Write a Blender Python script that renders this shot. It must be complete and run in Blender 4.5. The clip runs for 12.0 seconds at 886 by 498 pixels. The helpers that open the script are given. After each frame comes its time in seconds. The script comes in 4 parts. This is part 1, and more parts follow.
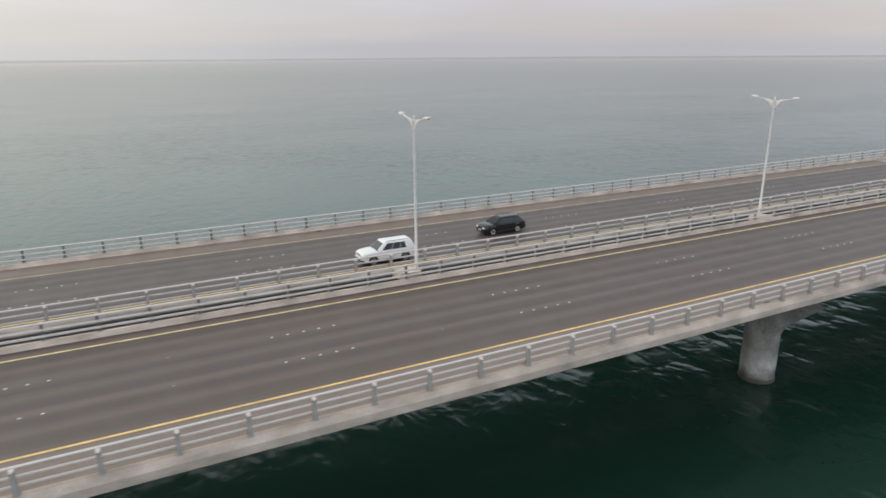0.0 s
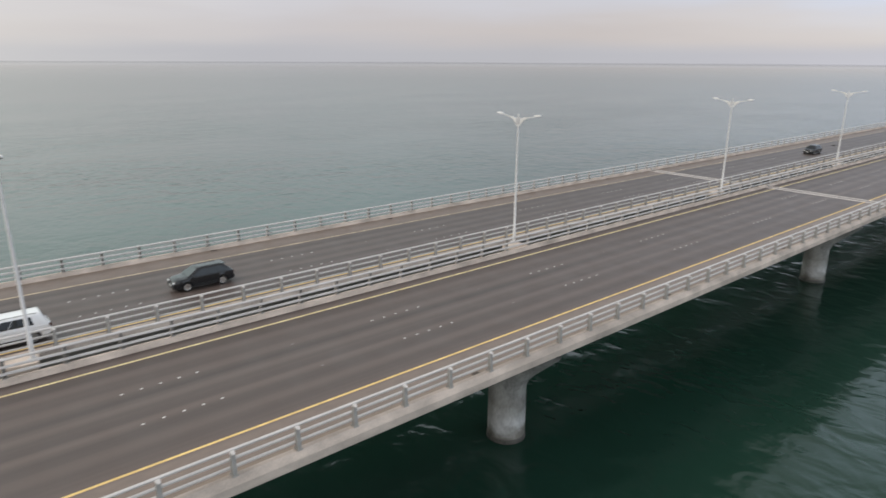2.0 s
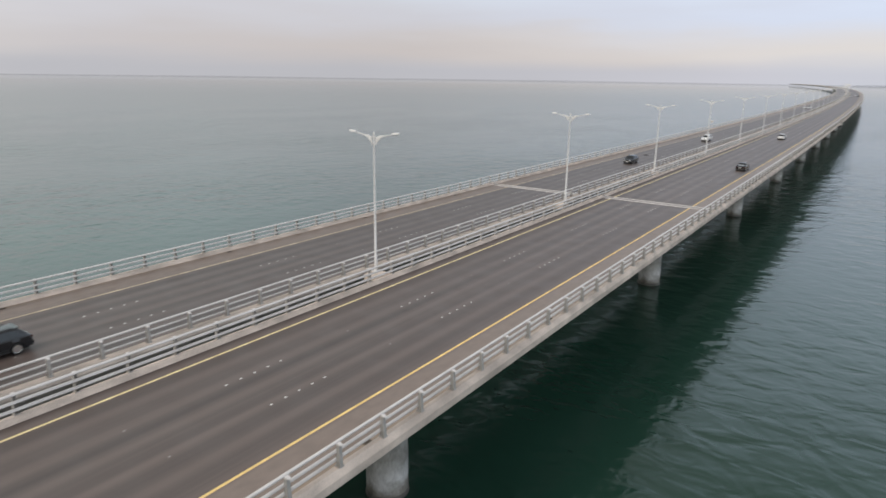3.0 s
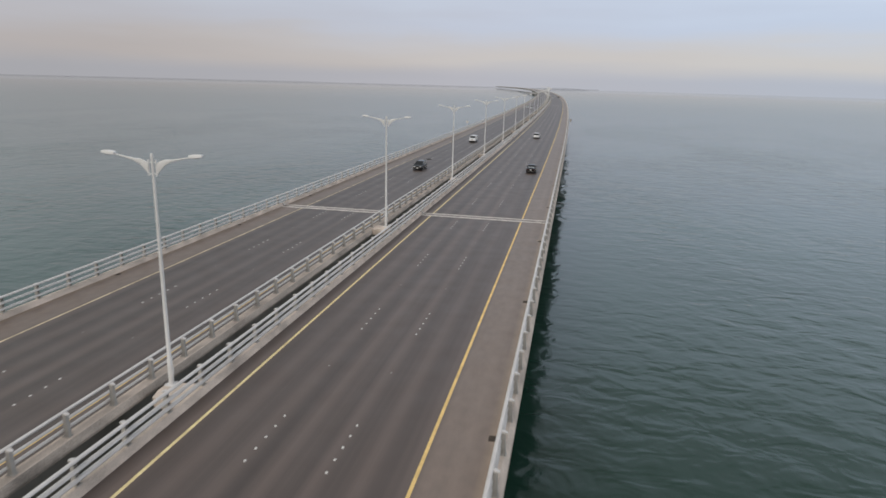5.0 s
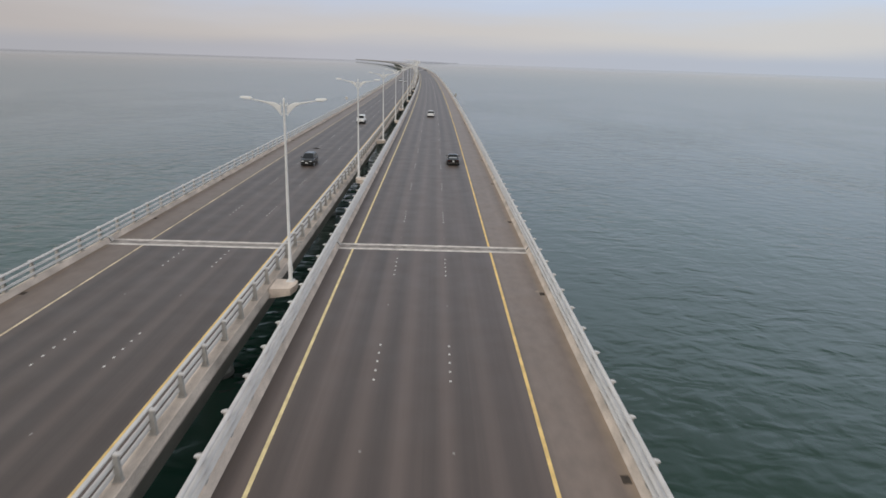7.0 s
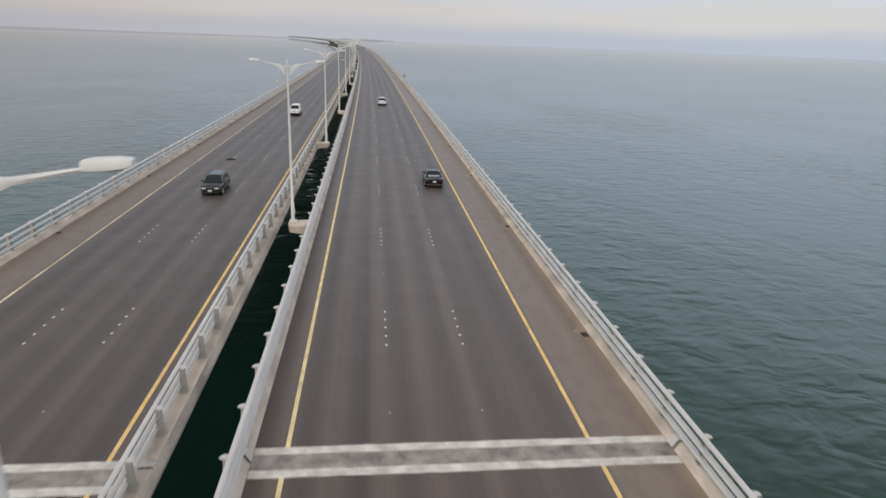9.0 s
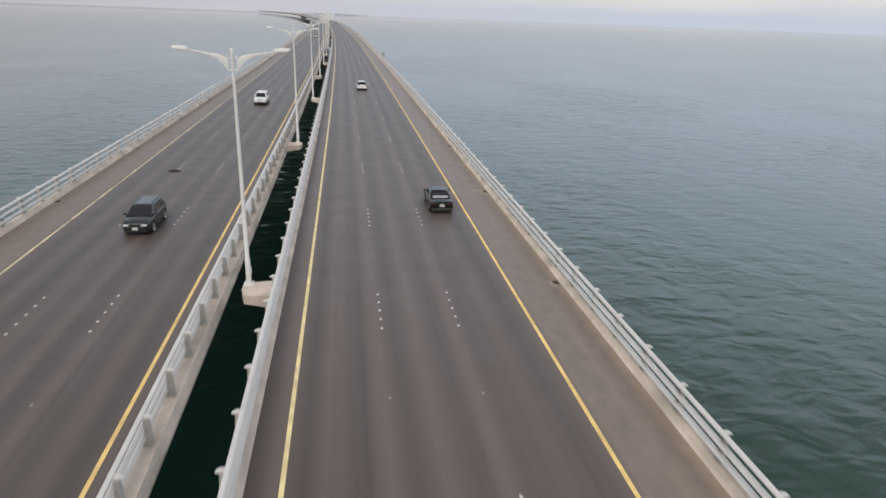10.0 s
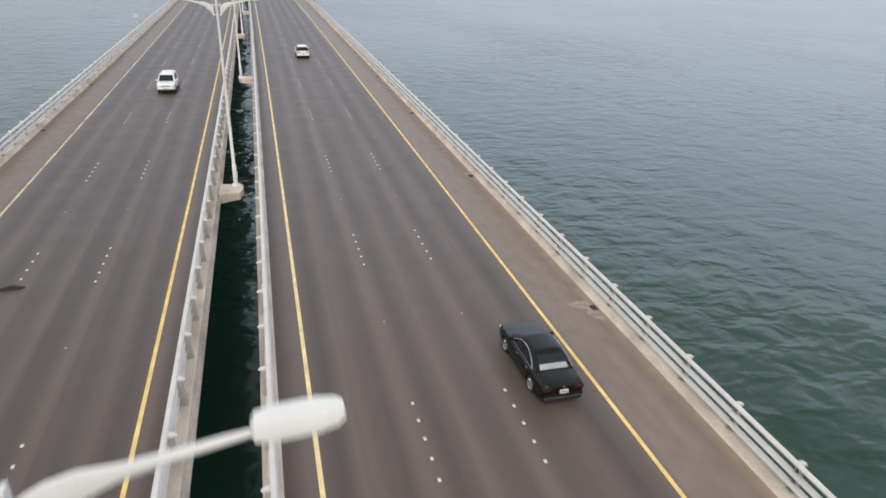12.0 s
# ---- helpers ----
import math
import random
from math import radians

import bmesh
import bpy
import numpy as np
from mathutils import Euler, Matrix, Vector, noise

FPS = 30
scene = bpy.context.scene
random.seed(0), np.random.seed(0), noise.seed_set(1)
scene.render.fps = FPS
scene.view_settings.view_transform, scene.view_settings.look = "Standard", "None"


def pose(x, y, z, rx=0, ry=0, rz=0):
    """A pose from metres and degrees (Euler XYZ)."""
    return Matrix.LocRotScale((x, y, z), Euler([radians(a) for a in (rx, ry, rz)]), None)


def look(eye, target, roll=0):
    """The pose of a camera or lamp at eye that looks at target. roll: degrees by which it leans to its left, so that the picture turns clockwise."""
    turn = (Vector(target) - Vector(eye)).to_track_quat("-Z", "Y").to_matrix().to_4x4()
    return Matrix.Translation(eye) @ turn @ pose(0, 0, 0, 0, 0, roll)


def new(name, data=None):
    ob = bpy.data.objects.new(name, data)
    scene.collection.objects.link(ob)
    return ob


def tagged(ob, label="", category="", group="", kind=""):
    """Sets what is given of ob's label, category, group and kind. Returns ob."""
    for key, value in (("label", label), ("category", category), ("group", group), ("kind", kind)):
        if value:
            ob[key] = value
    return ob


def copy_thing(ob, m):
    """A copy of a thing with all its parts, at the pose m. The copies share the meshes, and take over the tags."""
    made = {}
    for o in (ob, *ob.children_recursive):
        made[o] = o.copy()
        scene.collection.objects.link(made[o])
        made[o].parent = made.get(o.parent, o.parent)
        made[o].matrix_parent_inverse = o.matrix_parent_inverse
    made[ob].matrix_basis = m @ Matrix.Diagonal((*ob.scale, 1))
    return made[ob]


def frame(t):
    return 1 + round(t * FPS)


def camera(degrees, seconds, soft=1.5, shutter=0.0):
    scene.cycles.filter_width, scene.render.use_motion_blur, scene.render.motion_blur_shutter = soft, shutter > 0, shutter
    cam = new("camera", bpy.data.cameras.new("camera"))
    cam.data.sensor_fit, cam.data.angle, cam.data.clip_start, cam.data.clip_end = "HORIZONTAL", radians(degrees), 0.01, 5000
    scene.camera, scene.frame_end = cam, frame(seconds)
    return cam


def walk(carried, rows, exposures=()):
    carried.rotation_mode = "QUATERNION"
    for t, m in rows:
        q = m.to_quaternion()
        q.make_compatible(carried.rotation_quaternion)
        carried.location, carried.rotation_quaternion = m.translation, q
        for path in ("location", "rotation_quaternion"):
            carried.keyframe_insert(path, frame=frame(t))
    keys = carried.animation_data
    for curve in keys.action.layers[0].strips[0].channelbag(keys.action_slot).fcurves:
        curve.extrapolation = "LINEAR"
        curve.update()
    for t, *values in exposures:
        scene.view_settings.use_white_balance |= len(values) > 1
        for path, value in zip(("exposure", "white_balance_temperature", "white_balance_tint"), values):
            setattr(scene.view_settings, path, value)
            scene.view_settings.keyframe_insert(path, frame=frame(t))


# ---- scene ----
cam = camera(69.17, 12.0, soft=1.6, shutter=0.3)
# seconds, x, y, z, pitch from level, roll, yaw
PATH = [
    (0.0, 41.37, 102.49, 16.80, 63.34, -16.86, 0.38),
    (1.0, 40.68, 112.93, 17.04, 60.47, -16.86, 0.14),
    (1.5, 40.17, 116.52, 17.19, 56.52, -16.78, 0.13),
    (2.0, 38.24, 118.70, 17.27, 50.06, -16.48, -0.28),
    (2.5, 35.78, 119.83, 17.08, 42.54, -15.59, -0.44),
    (3.0, 32.48, 120.92, 17.08, 34.66, -15.09, -0.80),
    (5.0, 16.72, 134.68, 16.17, 11.46, -14.55, -1.52),
    (5.5, 13.30, 140.25, 15.88, 7.60, -14.64, -1.66),
    (6.0, 10.33, 146.37, 15.67, 4.08, -15.94, -1.94),
    (6.5, 8.11, 153.18, 15.31, 1.31, -16.22, -1.66),
    (6.7, 7.36, 156.32, 15.22, 0.51, -16.28, -1.70),
    (8.4, 3.63, 182.69, 14.56, -4.85, -17.52, -1.94),
    (9.0, 3.00, 192.78, 14.31, -6.06, -18.06, -2.06),
    (9.5, 2.67, 200.09, 14.42, -7.14, -19.07, -1.82),
    (10.0, 2.21, 209.43, 14.31, -8.24, -20.03, -1.96),
    (10.5, 1.72, 218.30, 14.73, -9.41, -21.90, -1.95),
    (11.0, 0.83, 226.17, 14.96, -11.52, -23.15, -2.03),
    (11.6, -0.09, 234.15, 15.34, -13.76, -24.46, -2.06),
    (12.0, -0.80, 238.17, 15.87, -15.17, -25.33, -2.00),
]
walk(cam, [(t, pose(x, y, z, 90 + pitch, roll, yaw)) for t, x, y, z, yaw, pitch, roll in PATH],
     exposures=[(0.0, 0.21), (3.0, 0.22), (5.0, -0.13), (6.5, -0.12), (8.5, -0.07), (9.0, -0.03), (10.0, 0.15), (11.0, 0.33), (12.0, 0.40)])

# ---- sky and sun: high haze, a veiled sun in the south-west ----
SUN_ELEVATION, SUN_AZIMUTH = radians(48), radians(158)      # azimuth counted from +y towards -x
sun_way = Vector((-math.sin(SUN_AZIMUTH) * math.cos(SUN_ELEVATION), math.cos(SUN_AZIMUTH) * math.cos(SUN_ELEVATION), math.sin(SUN_ELEVATION)))


def build_world():
    """Nishita light through high haze: at five heights the haze has its colour all round, from south over east, north and west back to south."""
    w = bpy.data.worlds.new("hazy_sky")
    scene.world = w
    w.use_nodes = True
    n, l = w.node_tree.nodes, w.node_tree.links
    bg = n["Background"]
    sky = n.new("ShaderNodeTexSky")
    sky.sky_type, sky.sun_disc = "NISHITA", False
    sky.sun_elevation, sky.sun_rotation = SUN_ELEVATION, -SUN_AZIMUTH
    sky.dust_density, sky.air_density, sky.ozone_density = 6.0, 1.0, 1.5
    tc = n.new("ShaderNodeTexCoord")
    sep = n.new("ShaderNodeSeparateXYZ")
    l.new(tc.outputs["Generated"], sep.inputs[0])

    def mth(op, a, b, c=None):
        x = n.new("ShaderNodeMath")
        x.operation = op
        for i, v in enumerate((a, b, c)):
            if v is None:
                continue
            if isinstance(v, (int, float)):
                x.inputs[i].default_value = v
            else:
                l.new(v, x.inputs[i])
        return x.outputs[0]

    def cloud(stretch, size, detail):
        mp, t = n.new("ShaderNodeMapping"), n.new("ShaderNodeTexNoise")
        mp.inputs["Scale"].default_value = stretch
        l.new(tc.outputs["Generated"], mp.inputs[0])
        l.new(mp.outputs[0], t.inputs["Vector"])
        t.inputs["Scale"].default_value, t.inputs["Detail"].default_value = size, detail
        return t.outputs["Fac"]

    west = mth("ARCTAN2", mth("MULTIPLY", sep.outputs["X"], -1.0), sep.outputs["Y"])
    round_ = mth("ADD", mth("MULTIPLY_ADD", west, 0.5 / math.pi, 0.5), mth("MULTIPLY_ADD", cloud((1.5, 1.5, 14.0), 2.0, 3.0), 0.06, -0.03))
    height = mth("ADD", sep.outputs["Z"], mth("MULTIPLY", sep.outputs["Z"], mth("MULTIPLY_ADD", cloud((1.2, 1.2, 9.0), 2.2, 4.0), 1.4, -0.7)))

    def ring(*stops):
        """Colours by bearing in degrees west of north."""
        ramp = n.new("ShaderNodeValToRGB")
        r = ramp.color_ramp
        while len(r.elements) < len(stops):
            r.elements.new(0.5)
        for e, (deg, c) in zip(r.elements, stops):
            e.position, e.color = deg / 360 + 0.5, (*[v / 2 for v in c], 1)
        l.new(round_, ramp.inputs[0])
        return ramp.outputs[0]

    low = ring((-180, (0.60, 0.55, 0.50)), (-90, (0.56, 0.59, 0.66)), (-28, (0.53, 0.58, 0.67)), (10, (0.54, 0.54, 0.59)), (40, (0.45, 0.45, 0.48)), (65, (0.46, 0.46, 0.49)), (98, (0.61, 0.60, 0.59)), (180, (0.60, 0.55, 0.50)))
    band = ring((-180, (0.70, 0.64, 0.57)), (-90, (0.68, 0.69, 0.71)), (-28, (0.71, 0.70, 0.69)), (10, (0.66, 0.625, 0.61)), (40, (0.53, 0.49, 0.48)), (65, (0.54, 0.515, 0.525)), (98, (0.65, 0.62, 0.59)), (180, (0.70, 0.64, 0.57)))
    above = ring((-180, (0.75, 0.70, 0.64)), (-90, (0.70, 0.79, 0.92)), (-28, (0.63, 0.73, 0.90)), (10, (0.61, 0.66, 0.78)), (40, (0.555, 0.555, 0.60)), (65, (0.57, 0.56, 0.59)), (98, (0.72, 0.70, 0.68)), (180, (0.75, 0.70, 0.64)))
    high = ring((-180, (1.15, 1.08, 1.00)), (-90, (1.10, 1.24, 1.40)), (-45, (1.07, 1.24, 1.46)), (5, (0.86, 1.02, 1.20)), (40, (0.68, 0.82, 0.89)), (98, (1.24, 1.46, 1.44)), (180, (1.15, 1.08, 1.00)))
    top = ring((-180, (0.50, 0.51, 0.53)), (180, (0.50, 0.51, 0.53)))
    below = low
    for z0, z1, upper in ((0.006, 0.034, band), (0.034, 0.09, above), (0.09, 0.36, high), (0.36, 0.64, top)):
        rise = n.new("ShaderNodeMapRange")
        rise.interpolation_type = "LINEAR" if upper is high else "SMOOTHSTEP"
        rise.inputs["From Min"].default_value, rise.inputs["From Max"].default_value = z0, z1
        l.new(height, rise.inputs["Value"])
        mix = n.new("ShaderNodeMix")
        mix.data_type = "RGBA"
        l.new(rise.outputs[0], mix.inputs[0])
        l.new(below, mix.inputs[6])
        l.new(upper, mix.inputs[7])
        below = mix.outputs[2]
    up = n.new("ShaderNodeVectorMath")
    up.operation = "SCALE"
    up.inputs[3].default_value = 20.0
    l.new(below, up.inputs[0])
    mix = n.new("ShaderNodeMix")
    mix.data_type = "RGBA"
    mix.inputs[0].default_value = 0.94
    l.new(sky.outputs[0], mix.inputs[6])
    l.new(up.outputs[0], mix.inputs[7])
    l.new(mix.outputs[2], bg.inputs["Color"])
    bg.inputs["Strength"].default_value = 0.1


build_world()
sun = new("sun", bpy.data.lights.new("sun", "SUN"))
sun.data.energy, sun.data.angle, sun.data.color = 1.0, radians(30), (1.0, 0.93, 0.84)
sun.matrix_basis = look((0, 0, 300), Vector((0, 0, 300)) - sun_way)


# ---- materials ----
def material(name, colour, rough=0.6, metal=0.0, spread=0.12, scale=3.0, fine=60.0, bump=0.1, bump_size=0.01, coat=0.0, stretch=(1, 1, 1), island=0.0):
    """A surface with mottling at two scales and fine relief, in metres of the object's own space."""
    m = bpy.data.materials.new(name)
    m.use_nodes = True
    n, l = m.node_tree.nodes, m.node_tree.links
    b = n["Principled BSDF"]
    tc = n.new("ShaderNodeTexCoord")
    mp = n.new("ShaderNodeMapping")
    mp.inputs["Scale"].default_value = stretch
    l.new(tc.outputs["Object"], mp.inputs[0])
    big, small = n.new("ShaderNodeTexNoise"), n.new("ShaderNodeTexNoise")
    for t, s, d in ((big, scale, 5.0), (small, fine, 3.0)):
        t.inputs["Scale"].default_value, t.inputs["Detail"].default_value = s, d
        l.new(mp.outputs[0], t.inputs["Vector"])
    mixn = n.new("ShaderNodeMath")
    mixn.operation = "MULTIPLY_ADD"
    l.new(small.outputs["Fac"], mixn.inputs[0])
    mixn.inputs[1].default_value = 0.5
    l.new(big.outputs["Fac"], mixn.inputs[2])
    ramp = n.new("ShaderNodeValToRGB")
    lo, hi = [c * (1 - spread * 1.6) for c in colour], [min(1, c * (1 + spread * 1.6)) for c in colour]
    ramp.color_ramp.elements[0].position, ramp.color_ramp.elements[0].color = 0.45, (*lo, 1)
    ramp.color_ramp.elements[1].position, ramp.color_ramp.elements[1].color = 1.05, (*hi, 1)
    l.new(mixn.outputs[0], ramp.inputs[0])
    l.new(ramp.outputs[0], b.inputs["Base Color"])
    rr = n.new("ShaderNodeMapRange")
    rr.inputs["To Min"].default_value, rr.inputs["To Max"].default_value = max(0.02, rough * 0.8), min(1, rough * 1.2)
    l.new(big.outputs["Fac"], rr.inputs["Value"])
    l.new(rr.outputs[0], b.inputs["Roughness"])
    b.inputs["Metallic"].default_value = metal
    b.inputs["Coat Weight"].default_value = coat
    b.inputs["Coat Roughness"].default_value = 0.05
    if bump:
        bp = n.new("ShaderNodeBump")
        bp.inputs["Strength"].default_value, bp.inputs["Distance"].default_value = bump, bump_size
        l.new(small.outputs["Fac"], bp.inputs["Height"])
        l.new(bp.outputs[0], b.inputs["Normal"])
    return m


def asphalt_material(name, lane_tone, shoulder_tone):
    """Worn asphalt: wheel tracks run along the lanes, the hard shoulder is paler and dusty. 'lat' is the distance across from the median-side line."""
    m = material(name, (0.1, 0.1, 0.1), 0.5, spread=0.1, scale=0.5, fine=45.0, bump=0.35, bump_size=0.006)
    n, l = m.node_tree.nodes, m.node_tree.links
    b = n["Principled BSDF"]
    at = n.new("ShaderNodeAttribute")
    at.attribute_name = "lat"
    tc = n.new("ShaderNodeTexCoord")

    def noise_tex(stretch, s, d):
        mp = n.new("ShaderNodeMapping")
        mp.inputs["Scale"].default_value = stretch
        l.new(tc.outputs["Object"], mp.inputs[0])
        t = n.new("ShaderNodeTexNoise")
        t.inputs["Scale"].default_value, t.inputs["Detail"].default_value = s, d
        l.new(mp.outputs[0], t.inputs["Vector"])
        return t.outputs["Fac"]

    def mth(op, a, c, e=None):
        x = n.new("ShaderNodeMath")
        x.operation = op
        for i, v in enumerate((a, c, e)):
            if v is None:
                continue
            if isinstance(v, (int, float)):
                x.inputs[i].default_value = v
            else:
                l.new(v, x.inputs[i])
        return x.outputs[0]

    streak = noise_tex((1.0, 0.004, 1.0), 1.7, 4.0)
    hair = noise_tex((1.0, 0.015, 1.0), 9.0, 3.0)
    patch = noise_tex((0.25, 0.05, 1.0), 0.5, 4.0)
    grain = noise_tex((1, 1, 1), 30.0, 3.0)
    wob = mth("MULTIPLY_ADD", streak, 0.5, at.outputs["Fac"])
    wave = mth("COSINE", mth("MULTIPLY", wob, 2 * math.pi / 1.88), 0.0)
    uneven = noise_tex((0.5, 0.012, 1.0), 0.9, 2.0)
    dirt = noise_tex((1.0, 0.5, 1.0), 1.8, 5.0)
    b.inputs["Specular IOR Level"].default_value = 0.5
    side = n.new("ShaderNodeMapRange")                       # 1 on the hard shoulder, 0 in the lanes
    side.inputs["From Min"].default_value, side.inputs["From Max"].default_value = 11.1, 11.7
    l.new(at.outputs["Fac"], side.inputs["Value"])
    driven = mth("MULTIPLY_ADD", side.outputs[0], -0.8, 1.0)
    double = mth("COSINE", mth("MULTIPLY", wob, 4 * math.pi / 1.88), 0.0)
    tracks = mth("MULTIPLY_ADD", double, 0.035, mth("MULTIPLY", wave, mth("MULTIPLY_ADD", uneven, 0.60, -0.10)))
    tracks = mth("ADD", tracks, mth("MULTIPLY_ADD", streak, 0.50, -0.25))
    tracks = mth("ADD", tracks, mth("MULTIPLY_ADD", hair, 0.20, -0.10))
    v = mth("MULTIPLY_ADD", tracks, driven, 1.0)
    v = mth("ADD", v, mth("MULTIPLY", side.outputs[0], mth("MULTIPLY_ADD", dirt, 0.5, -0.25)))
    v = mth("ADD", v, mth("MULTIPLY_ADD", patch, 0.30, -0.15))
    v = mth("ADD", v, mth("MULTIPLY_ADD", grain, 0.30, -0.15))
    lane = n.new("ShaderNodeValToRGB")
    r = lane.color_ramp
    W0, W1 = -2.0, 16.0
    lane_c, edge_c = [c * lane_tone for c in LANE], [c * lane_tone for c in LANE_EDGE]
    hard = [c * shoulder_tone for c in SHOULDER]
    stops = [(-1.3, edge_c), (-0.2, edge_c), (0.3, lane_c), (11.2, lane_c), (11.6, hard), (13.75, hard), (14.25, [c * shoulder_tone for c in DUST])]
    while len(r.elements) < len(stops):
        r.elements.new(0.5)
    for e, (p, c) in zip(r.elements, stops):
        e.position, e.color = (p - W0) / (W1 - W0), (*c, 1)
    mr = n.new("ShaderNodeMapRange")
    mr.inputs["From Min"].default_value, mr.inputs["From Max"].default_value = W0, W1
    l.new(at.outputs["Fac"], mr.inputs["Value"])
    l.new(mr.outputs[0], lane.inputs[0])
    sc = n.new("ShaderNodeVectorMath")
    sc.operation = "SCALE"
    l.new(lane.outputs[0], sc.inputs[0])
    l.new(v, sc.inputs[3])
    l.new(sc.outputs[0], b.inputs["Base Color"])
    return m


LANE, LANE_EDGE, SHOULDER, DUST = (0.105, 0.078, 0.067), (0.114, 0.085, 0.073), (0.215, 0.164, 0.135), (0.33, 0.25, 0.185)


def water_material():
    m = bpy.data.materials.new("sea_water")
    m.use_nodes = True
    n, l = m.node_tree.nodes, m.node_tree.links
    b = n["Principled BSDF"]
    b.inputs["IOR"].default_value = 1.34
    tc = n.new("ShaderNodeTexCoord")

    def tex(stretch, turn, s, d, rough=0.5, twist=0.0):
        mp = n.new("ShaderNodeMapping")
        mp.inputs["Scale"].default_value = stretch
        mp.inputs["Rotation"].default_value = (0, 0, radians(turn))
        l.new(tc.outputs["Object"], mp.inputs[0])
        t = n.new("ShaderNodeTexNoise")
        t.inputs["Scale"].default_value, t.inputs["Detail"].default_value, t.inputs["Roughness"].default_value, t.inputs["Distortion"].default_value = s, d, rough, twist
        l.new(mp.outputs[0], t.inputs["Vector"])
        return t.outputs["Fac"]

    murk = tex((1, 1, 1), 0, 0.02, 4.0)
    ramp = n.new("ShaderNodeValToRGB")
    ramp.color_ramp.elements[0].position, ramp.color_ramp.elements[0].color = 0.3, (*WATER_DARK, 1)
    ramp.color_ramp.elements[1].position, ramp.color_ramp.elements[1].color = 0.72, (*WATER_PALE, 1)
    l.new(murk, ramp.inputs[0])
    l.new(ramp.outputs[0], b.inputs["Base Color"])
    chop = tex((0.7, 1.0, 1), 12, 0.38, 2.2, 0.47, 0.4)
    calm = tex((1.0, 0.6, 1), 10, 0.02, 2.0)
    swell = tex((1.0, 0.5, 1), -12, 0.13, 2.0, 0.5, 0.2)
    ripple = tex((1.0, 0.6, 1), 40, 1.5, 2.0, 0.5, 0.2)
    h = None
    for src, k in ((chop, 1.0), (swell, 1.2), (ripple, 0.06)):
        x = n.new("ShaderNodeMath")
        x.operation = "MULTIPLY_ADD"
        l.new(src, x.inputs[0])
        x.inputs[1].default_value = k
        if h is not None:
            l.new(h, x.inputs[2])
        else:
            x.inputs[2].default_value = 0.0
        h = x.outputs[0]
    bp = n.new("ShaderNodeBump")
    bp.inputs["Strength"].default_value, bp.inputs["Distance"].default_value = 1.0, 0.56
    gust = n.new("ShaderNodeMapRange")
    gust.inputs["From Min"].default_value, gust.inputs["From Max"].default_value = 0.35, 0.65
    gust.inputs["To Min"].default_value = 0.32
    l.new(calm, gust.inputs["Value"])
    # waves flattened with distance from the bridge, so the far sea mirrors the sky like haze
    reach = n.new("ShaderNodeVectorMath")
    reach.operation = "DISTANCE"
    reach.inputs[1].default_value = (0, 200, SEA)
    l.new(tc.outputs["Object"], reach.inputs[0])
    wave_fade = n.new("ShaderNodeMapRange")
    wave_fade.inputs["From Min"].default_value, wave_fade.inputs["From Max"].default_value = 100.0, 1000.0
    wave_fade.inputs["To Min"].default_value, wave_fade.inputs["To Max"].default_value = 1.0, 0.06
    wave_fade.interpolation_type = "SMOOTHSTEP"
    l.new(reach.outputs["Value"], wave_fade.inputs["Value"])
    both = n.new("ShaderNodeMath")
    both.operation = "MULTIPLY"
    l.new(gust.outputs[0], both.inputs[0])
    l.new(wave_fade.outputs[0], both.inputs[1])
    lee = n.new("ShaderNodeMapRange")                        # the piers and decks shelter the nearest water
    lee.inputs["From Min"].default_value, lee.inputs["From Max"].default_value = 15.0, 170.0
    lee.inputs["To Min"].default_value = 0.52
    l.new(reach.outputs["Value"], lee.inputs["Value"])
    sheltered = n.new("ShaderNodeMath")
    sheltered.operation = "MULTIPLY"
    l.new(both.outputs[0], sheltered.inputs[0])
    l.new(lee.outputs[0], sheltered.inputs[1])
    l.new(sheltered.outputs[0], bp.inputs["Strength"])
    sheen = n.new("ShaderNodeMath")
    sheen.operation = "MULTIPLY_ADD"
    l.new(wave_fade.outputs[0], sheen.inputs[0])
    sheen.inputs[1].default_value, sheen.inputs[2].default_value = -0.03, 0.18
    glassy = n.new("ShaderNodeMapRange")
    glassy.inputs["From Min"].default_value, glassy.inputs["From Max"].default_value = 700.0, 3200.0
    glassy.inputs["To Min"].default_value, glassy.inputs["To Max"].default_value = 1.0, 0.3
    l.new(reach.outputs["Value"], glassy.inputs["Value"])
    far_sheen = n.new("ShaderNodeMath")
    far_sheen.operation = "MULTIPLY"
    l.new(sheen.outputs[0], far_sheen.inputs[0])
    l.new(glassy.outputs[0], far_sheen.inputs[1])
    l.new(far_sheen.outputs[0], b.inputs["Roughness"])
    l.new(h, bp.inputs["Height"])
    l.new(bp.outputs[0], b.inputs["Normal"])
    return m


SEA = -11.8
WATER_DARK, WATER_PALE = (0.0125, 0.039, 0.027), (0.018, 0.053, 0.037)
ASPHALT = {"east": asphalt_material("worn_asphalt", 1.0, 1.0), "west": asphalt_material("darker_asphalt", 0.88, 0.86)}
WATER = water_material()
CONCRETE = material("pale_concrete", (0.575, 0.485, 0.415), 0.85, spread=0.26, scale=0.9, fine=30.0, bump=0.3, stretch=(1, 0.5, 1))
FASCIA = material("darker_fascia", (0.42, 0.365, 0.32), 0.85, spread=0.35, scale=0.9, fine=24.0, bump=0.3, stretch=(1, 0.4, 1))
GIRDER = material("girder_concrete", (0.40, 0.37, 0.34), 0.9, spread=0.15, scale=0.3, fine=20.0, bump=0.2)
